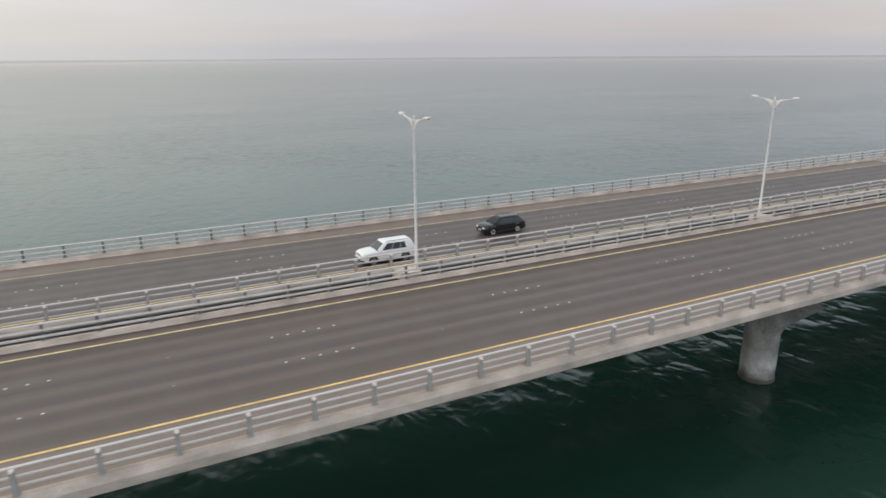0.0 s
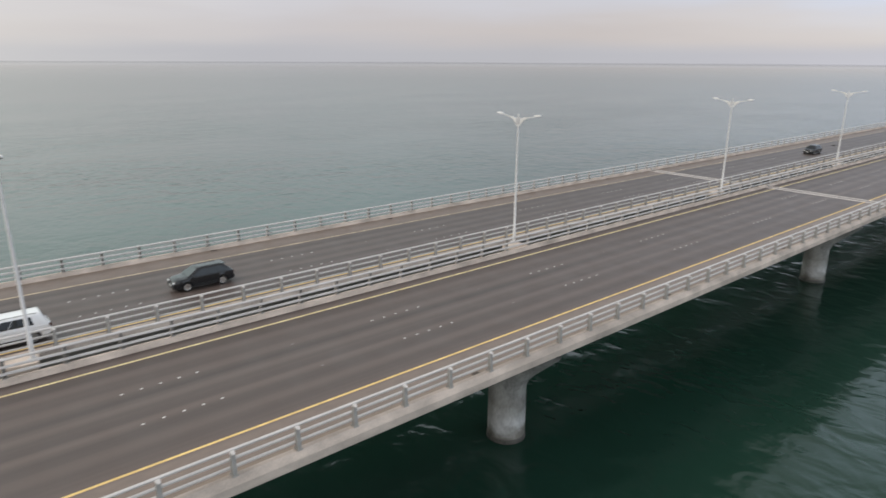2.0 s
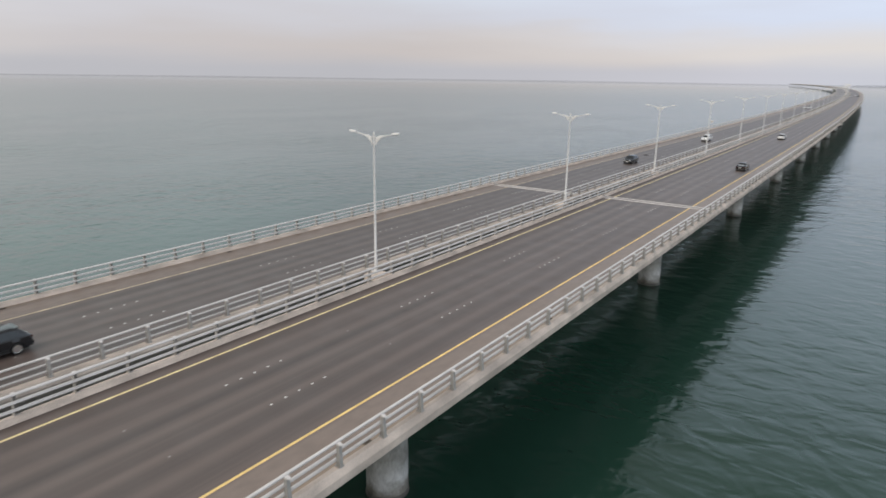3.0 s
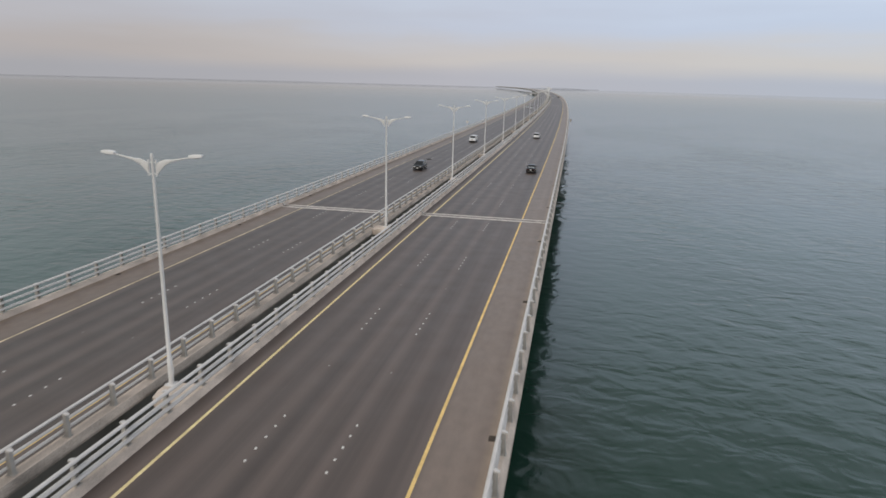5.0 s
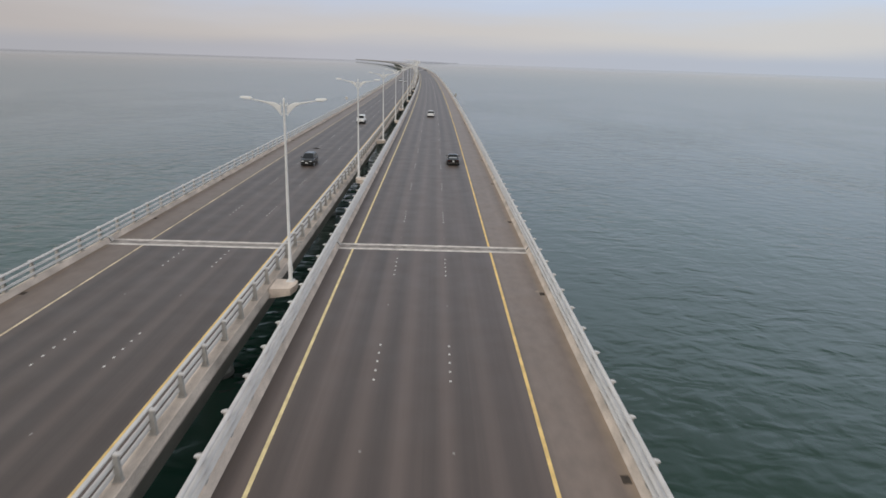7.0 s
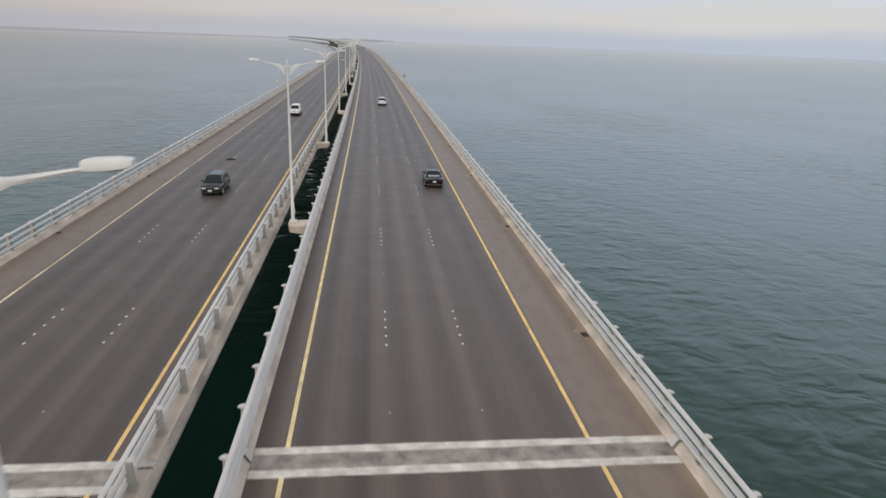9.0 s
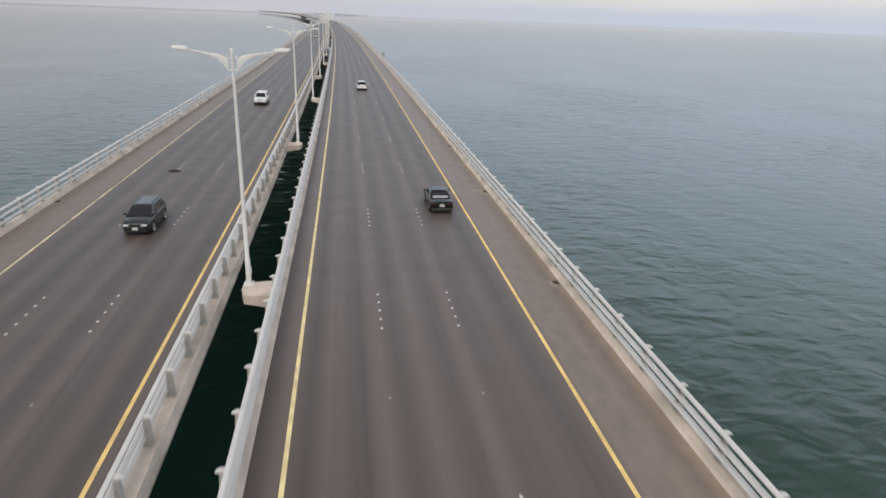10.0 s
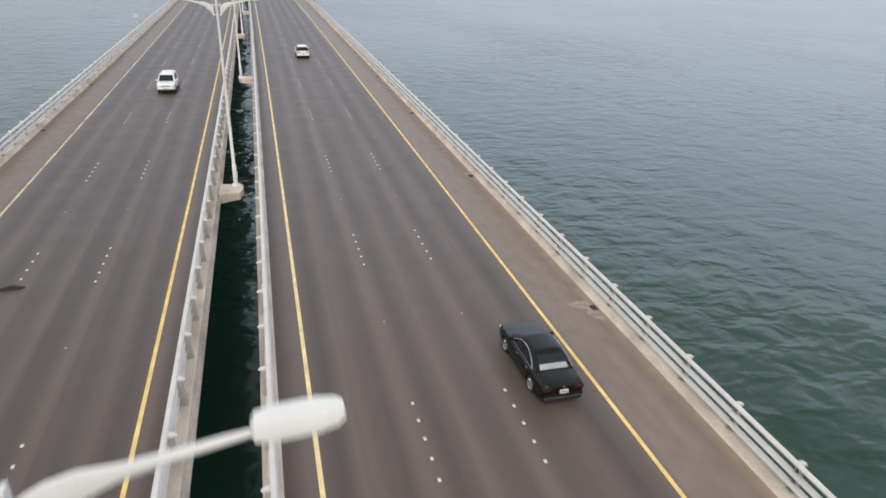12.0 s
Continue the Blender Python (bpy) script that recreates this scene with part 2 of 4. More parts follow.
PIER_CONCRETE = material("pier_concrete", (0.37, 0.36, 0.335), 0.85, spread=0.30, scale=0.8, fine=7.0, bump=0.15, stretch=(1.0, 1.0, 0.35))


def stain_pier(m):
    """Salt-bleached blotches over the splash zone and dark damp just above the water, by height over the sea and noise."""
    n, l = m.node_tree.nodes, m.node_tree.links
    b = n["Principled BSDF"]
    old = b.inputs["Base Color"].links[0].from_socket
    tc = n.new("ShaderNodeTexCoord")
    sep = n.new("ShaderNodeSeparateXYZ")
    l.new(tc.outputs["Object"], sep.inputs[0])
    blot = n.new("ShaderNodeTexNoise")
    blot.inputs["Scale"].default_value, blot.inputs["Detail"].default_value = 0.9, 4.0
    l.new(tc.outputs["Object"], blot.inputs["Vector"])
    h = n.new("ShaderNodeMath")
    h.operation = "MULTIPLY_ADD"
    l.new(blot.outputs["Fac"], h.inputs[0])
    h.inputs[1].default_value = 2.4
    l.new(sep.outputs["Z"], h.inputs[2])
    scale = n.new("ShaderNodeMath")
    scale.operation = "DIVIDE"
    l.new(h.outputs[0], scale.inputs[0])
    scale.inputs[1].default_value = 8.0
    ramp = n.new("ShaderNodeValToRGB")
    r = ramp.color_ramp
    stops = [(0.16, (0.30, 0.29, 0.27)), (0.24, (0.55, 0.53, 0.50)), (0.32, (1.35, 1.38, 1.45)), (0.44, (1.2, 1.22, 1.26)), (0.56, (0.78, 0.77, 0.75)), (0.72, (1.0, 1.0, 1.0)), (0.9, (0.9, 0.9, 0.9))]
    while len(r.elements) < len(stops):
        r.elements.new(0.5)
    for e, (p, c) in zip(r.elements, stops):
        e.position, e.color = p, (*c, 1)
    l.new(scale.outputs[0], ramp.inputs[0])
    mul = n.new("ShaderNodeVectorMath")
    mul.operation = "MULTIPLY"
    l.new(old, mul.inputs[0])
    l.new(ramp.outputs[0], mul.inputs[1])
    l.new(mul.outputs[0], b.inputs["Base Color"])


stain_pier(PIER_CONCRETE)
TIDE = material("wet_tidal_growth", (0.085, 0.08, 0.07), 0.6, spread=0.5, scale=1.6, fine=14.0, bump=0.6, bump_size=0.04)
STEEL = material("galvanised_paint", (0.61, 0.58, 0.56), 0.45, metal=0.0, spread=0.07, scale=1.2, fine=40.0, bump=0.05)
POST = material("post_grey", (0.39, 0.37, 0.345), 0.65, metal=0.0, spread=0.12, scale=3.0, fine=40.0, bump=0.1)
LAMP_WHITE = material("lamp_white_paint", (0.73, 0.72, 0.71), 0.4, spread=0.05, scale=1.5, fine=30.0, bump=0.03)
LENS = material("lamp_lens", (0.55, 0.56, 0.57), 0.25, spread=0.05)
FADED = material("faded_line_paint", (0.56, 0.46, 0.32), 0.8, spread=0.35, scale=0.8, fine=20.0, bump=0.2)
PALE_YELLOW = material("pale_yellow_line_paint", (0.84, 0.63, 0.33), 0.7, spread=0.22, scale=1.0, fine=25.0, bump=0.2)
YELLOW = material("yellow_line_paint", (0.84, 0.57, 0.22), 0.7, spread=0.16, scale=1.2, fine=25.0, bump=0.2)
WHITE = material("stud_white", (0.68, 0.66, 0.62), 0.4, spread=0.08)
NOSING = material("joint_nosing", (0.62, 0.57, 0.53), 0.8, spread=0.26, scale=1.6, fine=18.0, bump=0.2)
STUD_WORN = material("stud_worn", (0.30, 0.28, 0.26), 0.7, spread=0.2)
RUBBER = material("joint_seal", (0.27, 0.24, 0.22), 0.8, spread=0.42, scale=1.4, fine=18.0, bump=0.2)
IRON = material("drain_iron", (0.075, 0.06, 0.048), 0.7, metal=0.3, spread=0.3)
SAND = material("blown_sand", (0.32, 0.265, 0.215), 0.95, spread=0.25, scale=3.0, fine=30.0, bump=0.4)
COAST = material("far_coast", (0.16, 0.17, 0.19), 1.0, spread=0.05, scale=0.002, fine=0.02, bump=0)


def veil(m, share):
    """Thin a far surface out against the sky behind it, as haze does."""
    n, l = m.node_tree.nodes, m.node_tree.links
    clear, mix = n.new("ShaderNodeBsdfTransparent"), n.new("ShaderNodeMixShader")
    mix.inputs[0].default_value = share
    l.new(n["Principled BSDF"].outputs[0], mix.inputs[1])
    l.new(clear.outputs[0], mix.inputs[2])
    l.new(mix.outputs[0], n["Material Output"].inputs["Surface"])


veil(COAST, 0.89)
BLACK_PAINT = material("black_car_paint", (0.006, 0.005, 0.006), 0.22, spread=0.1, bump=0, coat=0.1)
BLACK_PAINT.node_tree.nodes["Principled BSDF"].inputs["Specular IOR Level"].default_value = 0.25
WHITE_PAINT = material("white_car_paint", (0.80, 0.80, 0.80), 0.3, spread=0.02, bump=0, coat=0.5)
GREY_PAINT = material("dark_grey_car_paint", (0.011, 0.012, 0.014), 0.25, metal=0.0, spread=0.1, bump=0, coat=0.15)
GLASS = material("tinted_glass", (0.010, 0.013, 0.015), 0.06, spread=0.1, bump=0)
SHELF_GLARE = material("pale_shelf_and_glare", (0.34, 0.36, 0.38), 0.25, spread=0.15, bump=0)
TYRE = material("tyre_rubber", (0.018, 0.018, 0.018), 0.8, spread=0.2)
CHROME = material("bright_alloy", (0.62, 0.60, 0.57), 0.25, metal=0.9, spread=0.06)
DULL_ALLOY = material("dull_alloy", (0.22, 0.22, 0.22), 0.45, metal=0.3, spread=0.1)
TRIM = material("black_plastic_trim", (0.02, 0.02, 0.02), 0.55, spread=0.1)
RED_LENS = material("red_tail_lens", (0.045, 0.008, 0.008), 0.25, spread=0.1, bump=0)
CLEAR_LENS = material("headlamp_lens", (0.70, 0.72, 0.74), 0.1, spread=0.05, bump=0)
PLATE = material("number_plate", (0.82, 0.82, 0.80), 0.4, spread=0.03, bump=0)


# ---- mesh helpers ----
class Shape:
    """Collects vertices and faces of one mesh."""

    def __init__(self):
        self.v, self.f, self.lat = [], [], []

    def add(self, verts, faces):
        o = len(self.v)
        self.v += [tuple(p) for p in verts]
        self.f += [tuple(i + o for i in q) for q in faces]
        return self

    def box(self, x0, x1, y0, y1, z0, z1, top=1.0, c=0.0):
        """A box with its upper edges drawn in by c, and its top scaled about its middle."""
        mx, my = (x0 + x1) / 2, (y0 + y1) / 2
        rings = [(z0, 0, 1.0), (z1 - c, 0, top), (z1, c, top)] if c else [(z0, 0, 1.0), (z1, 0, top)]
        vs = []
        for z, d, s in rings:
            for sx, sy in ((x0 + d, y0 + d), (x1 - d, y0 + d), (x1 - d, y1 - d), (x0 + d, y1 - d)):
                vs.append((mx + (sx - mx) * s, my + (sy - my) * s, z))
        k = len(rings)
        fs = [(3, 2, 1, 0), tuple(4 * (k - 1) + i for i in range(4))]
        for r in range(k - 1):
            fs += [(4 * r + i, 4 * r + (i + 1) % 4, 4 * r + 4 + (i + 1) % 4, 4 * r + 4 + i) for i in range(4)]
        return self.add(vs, fs)

    def rings(self, rings, cap=True):
        """Skin over rings of equal length."""
        n = len(rings[0])
        fs = []
        for r in range(len(rings) - 1):
            fs += [(r * n + i, r * n + (i + 1) % n, (r + 1) * n + (i + 1) % n, (r + 1) * n + i) for i in range(n)]
        if cap:
            fs += [tuple(reversed(range(n))), tuple((len(rings) - 1) * n + i for i in range(n))]
        return self.add([p for r in rings for p in r], fs)

    def pipe(self, points, radii, n=10):
        """Round bar through points, each with its radius."""
        pts = [Vector(p) for p in points]
        out = []
        for i, p in enumerate(pts):
            d = (pts[min(i + 1, len(pts) - 1)] - pts[max(i - 1, 0)]).normalized()
            a = d.orthogonal().normalized()
            if abs(d.z) > 0.99:
                a = Vector((1, 0, 0))
            b = d.cross(a)
            out.append([p + (a * math.cos(t) + b * math.sin(t)) * radii[i] for t in (2 * math.pi * k / n for k in range(n))])
        return self.rings(out)


def mesh_of(shape, name, mat, smooth=False):
    me = bpy.data.meshes.new(name)
    me.from_pydata(shape.v, [], shape.f)
    me.materials.append(mat)
    if shape.lat:
        a = me.attributes.new("lat", "FLOAT", "POINT")
        a.data.foreach_set("value", shape.lat)
    bm = bmesh.new()
    bm.from_mesh(me)
    bmesh.ops.recalc_face_normals(bm, faces=bm.faces)
    bm.to_mesh(me)
    bm.free()
    if smooth:
        me.shade_smooth()
        me.set_sharp_from_angle(angle=radians(35))
    me.update()
    return me


def part(name, shape, mat, parent=None, label="", smooth=False):
    ob = new(name, mesh_of(shape, name, mat, smooth))
    if parent:
        ob.parent = parent
    return tagged(ob, label)


# ---- the line of the bridge: straight, then a very wide bend to the left ----
BEND_AT, BEND_R = 255.0, 18500.0


def at(x, s, z):
    if s <= BEND_AT:
        return (x, s, z)
    a = (s - BEND_AT) / BEND_R
    return ((BEND_R + x) * math.cos(a) - BEND_R, BEND_AT + (BEND_R + x) * math.sin(a), z)


def turn_at(s):
    return 0.0 if s <= BEND_AT else math.degrees((s - BEND_AT) / BEND_R)


def stations(s0, s1, step=20.0):
    out, s = [], s0
    while s < s1 - 1e-6:
        out.append(s)
        s += step if s < 1400 else step * 3
    return out + [s1]


def sweep(profile, stops, lat=None):
    sh = Shape()
    sh.rings([[at(x, s, z) for x, z in profile] for s in stops])
    if lat:
        sh.lat = [lat(x) for s in stops for x, z in profile]
    return sh


# ---- sea, coast ----
def build_sea():
    sh = Shape()
    n, radii = 96, [0, 60, 140, 300, 700, 1600, 3200, 4860]
    sh.v.append((0, 170, SEA))
    for r in radii[1:]:
        sh.v += [(r * math.cos(2 * math.pi * i / n), 170 + r * math.sin(2 * math.pi * i / n), SEA) for i in range(n)]
    sh.f += [(0, 1 + i, 1 + (i + 1) % n) for i in range(n)]
    for k in range(len(radii) - 2):
        o = 1 + k * n
        sh.f += [(o + i, o + n + i, o + n + (i + 1) % n, o + (i + 1) % n) for i in range(n)]
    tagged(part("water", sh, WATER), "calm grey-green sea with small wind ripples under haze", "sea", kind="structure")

    rnd = random.Random(4)
    coast, n = Shape(), 240
    top = -5.0
    ring = []
    for i in range(n):
        a = radians(88) + radians(150) * i / (n - 1)
        top = min(-3.0, max(-7.0, top + rnd.uniform(-0.6, 0.6)))
        c, s = math.cos(a), math.sin(a)
        ring.append([(4800 * c, 170 + 4800 * s, SEA - 1), (4802 * c, 170 + 4802 * s, top - 1.5), (4830 * c, 170 + 4830 * s, top), (4850 * c, 170 + 4850 * s, SEA - 1)])
    coast.rings(ring)
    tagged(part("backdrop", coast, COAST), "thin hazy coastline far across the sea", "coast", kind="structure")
    isle = Shape()
    isle.rings([[(x, 4600 - 40 * h, SEA - 1), (x, 4600 - 25 * h, SEA + h * 0.8), (x, 4600, SEA + h), (x, 4640, SEA - 1)]
                for x, h in ((-210, 1), (-180, 9), (-120, 12), (-60, 13), (0, 11), (40, 9), (70, 6), (95, 1))])
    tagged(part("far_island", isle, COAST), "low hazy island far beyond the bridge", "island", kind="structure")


build_sea()

# ---- the two decks ----
S0, S1 = -300.0, 4550.0
ALL = stations(S0, S1)


def lat_right(x):
    return x


def lat_left(x):
    return (-6.03 - x) * 11.28 / 10.85


def slab(name, profile, mat, label, category, lat=None):
    return tagged(part(name, sweep(profile, ALL, lat), mat), label, category, kind="structure")


def mirror(profile, m):
    """The same section on the other side: x becomes m - x."""
    return [(m - x, z) for x, z in profile]


def kerb_profile(inner, outer, low=-0.42):
    """Raised edge beam from its inner foot to its outer face."""
    d = 1 if outer > inner else -1
    return [(inner, -0.20), (inner, 0.02), (inner + d * 0.08, 0.10), (inner + d * 0.18, 0.28), (inner + d * 0.23, 0.32), (outer - d * 0.24, 0.32),
            (outer - d * 0.21, 0.305), (outer - d * 0.015, 0.02), (outer, -0.02), (outer, low), (outer - d * 0.03, low - 0.04), (outer - d * 0.5, low - 0.10), (outer - d * 0.5, -0.20)]


def deck_set(side, road_in, road_out, edge_in, edge_out, lat):
    """road_in / road_out: feet of the kerbs on the median side and the sea side; edge_*: the outer faces."""
    d = 1 if road_out > road_in else -1
    xs = np.linspace(road_in - d * 0.01, road_out + d * 0.01, 19)
    road = slab("road_" + side, [(float(x), 0.0) for x in xs] + [(float(xs[-1]), -0.12), (float(xs[0]), -0.12)], ASPHALT[side],
                "worn grey asphalt carriageway with streaked wheel tracks", "road", lat)
    kerb = slab("kerb_median_" + side, kerb_profile(road_in, edge_in, -0.12), CONCRETE, "pale concrete edge beam beside the gap between the decks", "kerb")
    slab("kerb_sea_" + side, kerb_profile(road_out, edge_out), CONCRETE, "pale concrete edge beam on the sea side", "kerb")
    # thin darker strip laid over the median-side outer face
    face = [(edge_in + d * 0.195, 0.29), (edge_in + d * 0.009, 0.02), (edge_in - d * 0.006, -0.02), (edge_in - d * 0.006, -0.11)]
    part("fascia", sweep(face + [(x + d * 0.02, z - 0.01) for x, z in reversed(face)], ALL), FASCIA, kerb, "darker grey outer face of the edge beam")
    mid = (edge_in + edge_out) / 2
    a, b = edge_in + d * 0.75, edge_out - d * 0.12
    slab("girder_" + side, [(a, -0.16), (b, -0.16), (b, -0.42), (mid + d * 3.6, -0.95), (mid + d * 2.8, -3.4), (edge_in + d * 1.7, -3.4), (edge_in + d * 0.95, -0.5), (a, -0.42)],
         GIRDER, "wide grey concrete box girder under the deck", "girder")
    return road


ROAD_R = deck_set("east", -1.17, 14.30, -1.82, 15.0, lat_right)
ROAD_L = deck_set("west", -5.05, -19.75, -4.06, -20.45, lat_left)


def line(road, x, w, paint, s1=1500.0):
    sh = sweep([(x - w / 2, 0.002), (x - w / 2, 0.006), (x + w / 2, 0.006), (x + w / 2, 0.002)], stations(S0, s1))
    part("edge_line", sh, paint, road, "worn yellow painted edge line")


for x, paint in ((0.0, PALE_YELLOW), (11.28, YELLOW)):
    line(ROAD_R, x, 0.17, paint)
for x, paint in ((-6.03, YELLOW), (-16.85, FADED)):
    line(ROAD_L, x, 0.16, paint)


# ---- piers ----
def bridge_pier(x, s):
    root = tagged(new("bridge_pier"), "round grey concrete pier with flared head, stained at the waterline", "pier", "piers under the decks")
    n = 28

    def ring(z, rx, ry):
        return [(rx * math.cos(2 * math.pi * i / n), ry * math.sin(2 * math.pi * i / n), z) for i in range(n)]

    col = Shape().rings([ring(-9.0, 1.52, 1.52), ring(2.6, 1.50, 1.50), ring(4.6, 1.48, 1.48), ring(5.4, 1.85, 1.5), ring(6.3, 2.7, 1.54), ring(7.4, 3.9, 1.58), ring(8.42, 5.0, 1.6)])
    part("column", col, PIER_CONCRETE, root, smooth=True)
    band = Shape().rings([ring(-8.9, 1.58, 1.58), ring(0.1, 1.57, 1.57), ring(0.3, 1.53, 1.53), ring(0.36, 1.51, 1.51)])
    part("tidal_band", band, TIDE, root, "dark wet growth at the waterline", smooth=True)
    root.matrix_basis = pose(*at(x, s, SEA), 0, 0, turn_at(s))
    return root


pier = bridge_pier(6.6, -88.0)
for x in (6.6, -12.15):
    for k in range(0, 40):
        s = -88.0 + 60 * k
        if not (x > 0 and k == 0):
            copy_thing(pier, pose(*at(x, s, SEA), 0, 0, turn_at(s)))


# ---- expansion joints ----
def joint(road, x0, x1, s):
    for y0, y1, mat, nm in ((-0.86, -0.44, NOSING, "joint_nosing"), (0.44, 0.86, NOSING, "joint_nosing"), (-0.44, 0.44, RUBBER, "joint_seal")):
        sh = Shape()
        m = 40
        top = 0.010 if mat is NOSING else 0.008
        rnd = random.Random(int(s + y0 * 100))
        rows = []
        for i in range(m + 1):
            x = x0 + (x1 - x0) * i / m
            j = rnd.uniform(-0.02, 0.02)
            k = rnd.uniform(-0.02, 0.02)
            rows.append([at(x, s + y0 + j, 0.0), at(x, s + y0 + j, top), at(x, s + y1 + k, top), at(x, s + y1 + k, 0.0)])
        sh.rings(rows)
        part(nm, sh, mat, road, "pale worn concrete strip" if mat is NOSING else "dark strip of the joint")


for s in (212.35, 692.0):
    joint(ROAD_R, -1.15, 14.28, s)
    joint(ROAD_L, -19.73, -5.07, s - 0.5)


def kerb_joint(kerb_in, kerb_out, s):
    """Dark open joint in an edge beam under a pale cover plate."""
    d = 1 if kerb_out > kerb_in else -1
    for grow, s0, s1, mat, name, text in ((0.006, -0.05, 0.05, IRON, "joint_gap", "dark open joint across the edge beam"), (0.010, 0.06, 0.46, NOSING, "cover_plate", "pale cover plate over the edge beam joint")):
        prof = [(kerb_in - d * grow, 0.012), (kerb_in + d * (0.17 - grow), 0.29 + grow), (kerb_in + d * 0.23, 0.32 + grow), (kerb_out - d * 0.24, 0.32 + grow), (kerb_out - d * (0.2 - grow), 0.30 + grow),
                (kerb_out - d * 0.22, 0.27), (kerb_in + d * 0.24, 0.28), (kerb_in + d * 0.06, 0.012)]
        tagged(part(name, sweep(prof, [s + s0, s + s1]), mat), text, "bridge joint", kind="structure")


for s in (212.35, 692.0):
    kerb_joint(14.30, 15.0, s)
    kerb_joint(-1.17, -1.82, s)
    kerb_joint(-5.05, -4.06, s - 0.5)
    kerb_joint(-19.75, -20.45, s - 0.5)


# ---- signs for boats, bracketed out from the deck edges ----
def edge_sign(x, s, d, round_board):
    """d: the side on which the board stands out from the deck's outer face at x."""
    text = "round pale sign board on a post outside the railing" if round_board else "upright dark grey sign board bracketed outside the railing"
    root = tagged(new("edge_sign"), text, "sign", "signs at the deck edges")
    out = d * 0.75
    if round_board:
        n = 28
        disc = Shape().rings([[(out + 0.42 * f * math.cos(2 * math.pi * i / n), y, 2.45 + 0.42 * f * math.sin(2 * math.pi * i / n)) for i in range(n)] for y, f in ((0.03, 1.0), (-0.03, 1.0), (-0.034, 0.94))])
        part("board", disc, STEEL, root)
        part("rim", Shape().pipe([(out + 0.43 * math.cos(2 * math.pi * i / n), 0, 2.45 + 0.43 * math.sin(2 * math.pi * i / n)) for i in range(n + 1)], [0.035] * (n + 1), 6), STEEL, root)
    else:
        part("board", Shape().box(out - 0.36, out + 0.36, -0.03, 0.03, 0.55, 1.75, c=0.01), POST, root)
        part("frame", Shape().box(out - 0.4, out + 0.4, 0.03, 0.06, 0.50, 1.80), IRON, root)
    part("post", Shape().pipe([(out, 0.09, -0.35), (out, 0.09, 1.8)], [0.05, 0.05], 8), STEEL, root, smooth=True)
    for z in (-0.28, -0.08):
        part("bracket", Shape().box(min(-d * 0.03, out), max(-d * 0.03, out), 0.05, 0.13, z - 0.04, z + 0.04), STEEL, root)
    root.matrix_basis = pose(*at(x, s, 0), 0, 0, turn_at(s))
    return root


edge_sign(15.0, 433.0, 1, False)
edge_sign(-20.45, 370.0, -1, True)


# ---- railings ----
TOP = 0.32                                                                   # top of the edge beams
RAIL_Z = ((1.45, 0.10, 0.072), (1.03, 0.12, 0.062), (0.62, 0.12, 0.062))     # height and half axes of the oval rails
SIX = [(0, 1, 2, 3), (4, 5, 6, 7), (0, 1, 5, 4), (1, 2, 6, 5), (2, 3, 7, 6), (3, 0, 4, 7)]


def post_shape(d):
    """Grey post of two tapered webs and a back flange on the side d of the rails, with rail brackets and a bolted foot plate."""
    sh = Shape()
    for y0, y1 in ((-0.095, -0.08), (0.08, 0.095)):
        sh.add([(d * 0.0, y0, TOP), (d * 0.27, y0, TOP), (d * 0.27, y1, TOP), (d * 0.0, y1, TOP),
                (d * 0.05, y0, 1.39), (d * 0.20, y0, 1.39), (d * 0.20, y1, 1.39), (d * 0.05, y1, 1.39)], SIX)
    sh.add([(d * 0.255, -0.08, TOP), (d * 0.27, -0.08, TOP), (d * 0.27, 0.08, TOP), (d * 0.255, 0.08, TOP),
            (d * 0.185, -0.08, 1.38), (d * 0.20, -0.08, 1.38), (d * 0.20, 0.08, 1.38), (d * 0.185, 0.08, 1.38)], SIX)
    for z, a, c in RAIL_Z:
        sh.box(min(-d * 0.02, d * 0.12), max(-d * 0.02, d * 0.12), -0.05, 0.05, z - 0.07, z - 0.02)
    sh.box(min(-d * 0.07, d * 0.30), max(-d * 0.07, d * 0.30), -0.13, 0.13, TOP, TOP + 0.03, c=0.008)
    for y in (-0.12, 0.12):
        for x in (-0.04, 0.26):
            sh.box(d * x - 0.02, d * x + 0.02, y - 0.02, y + 0.02, TOP + 0.03, TOP + 0.065, c=0.006)
    return sh


def cap_shape(d):
    """Pale wing-shaped plate that closes the post's head and runs out past the rail, thinner and narrower at its tip."""
    sh = Shape()
    rings = []
    for x, w, lo, hi in ((0.03, 0.10, 1.39, 1.455), (0.10, 0.105, 1.39, 1.485), (0.20, 0.10, 1.395, 1.475), (0.29, 0.07, 1.40, 1.445), (0.33, 0.035, 1.405, 1.42)):
        rings.append([(d * x, -w, lo), (d * x, w, lo), (d * x, w * 0.9, hi), (d * x, -w * 0.9, hi)])
    return sh.rings(rings)


POST_MESH = {d: mesh_of(post_shape(d), "post", POST) for d in (1, -1)}
CAP_MESH = {d: mesh_of(cap_shape(d), "cap", STEEL) for d in (1, -1)}


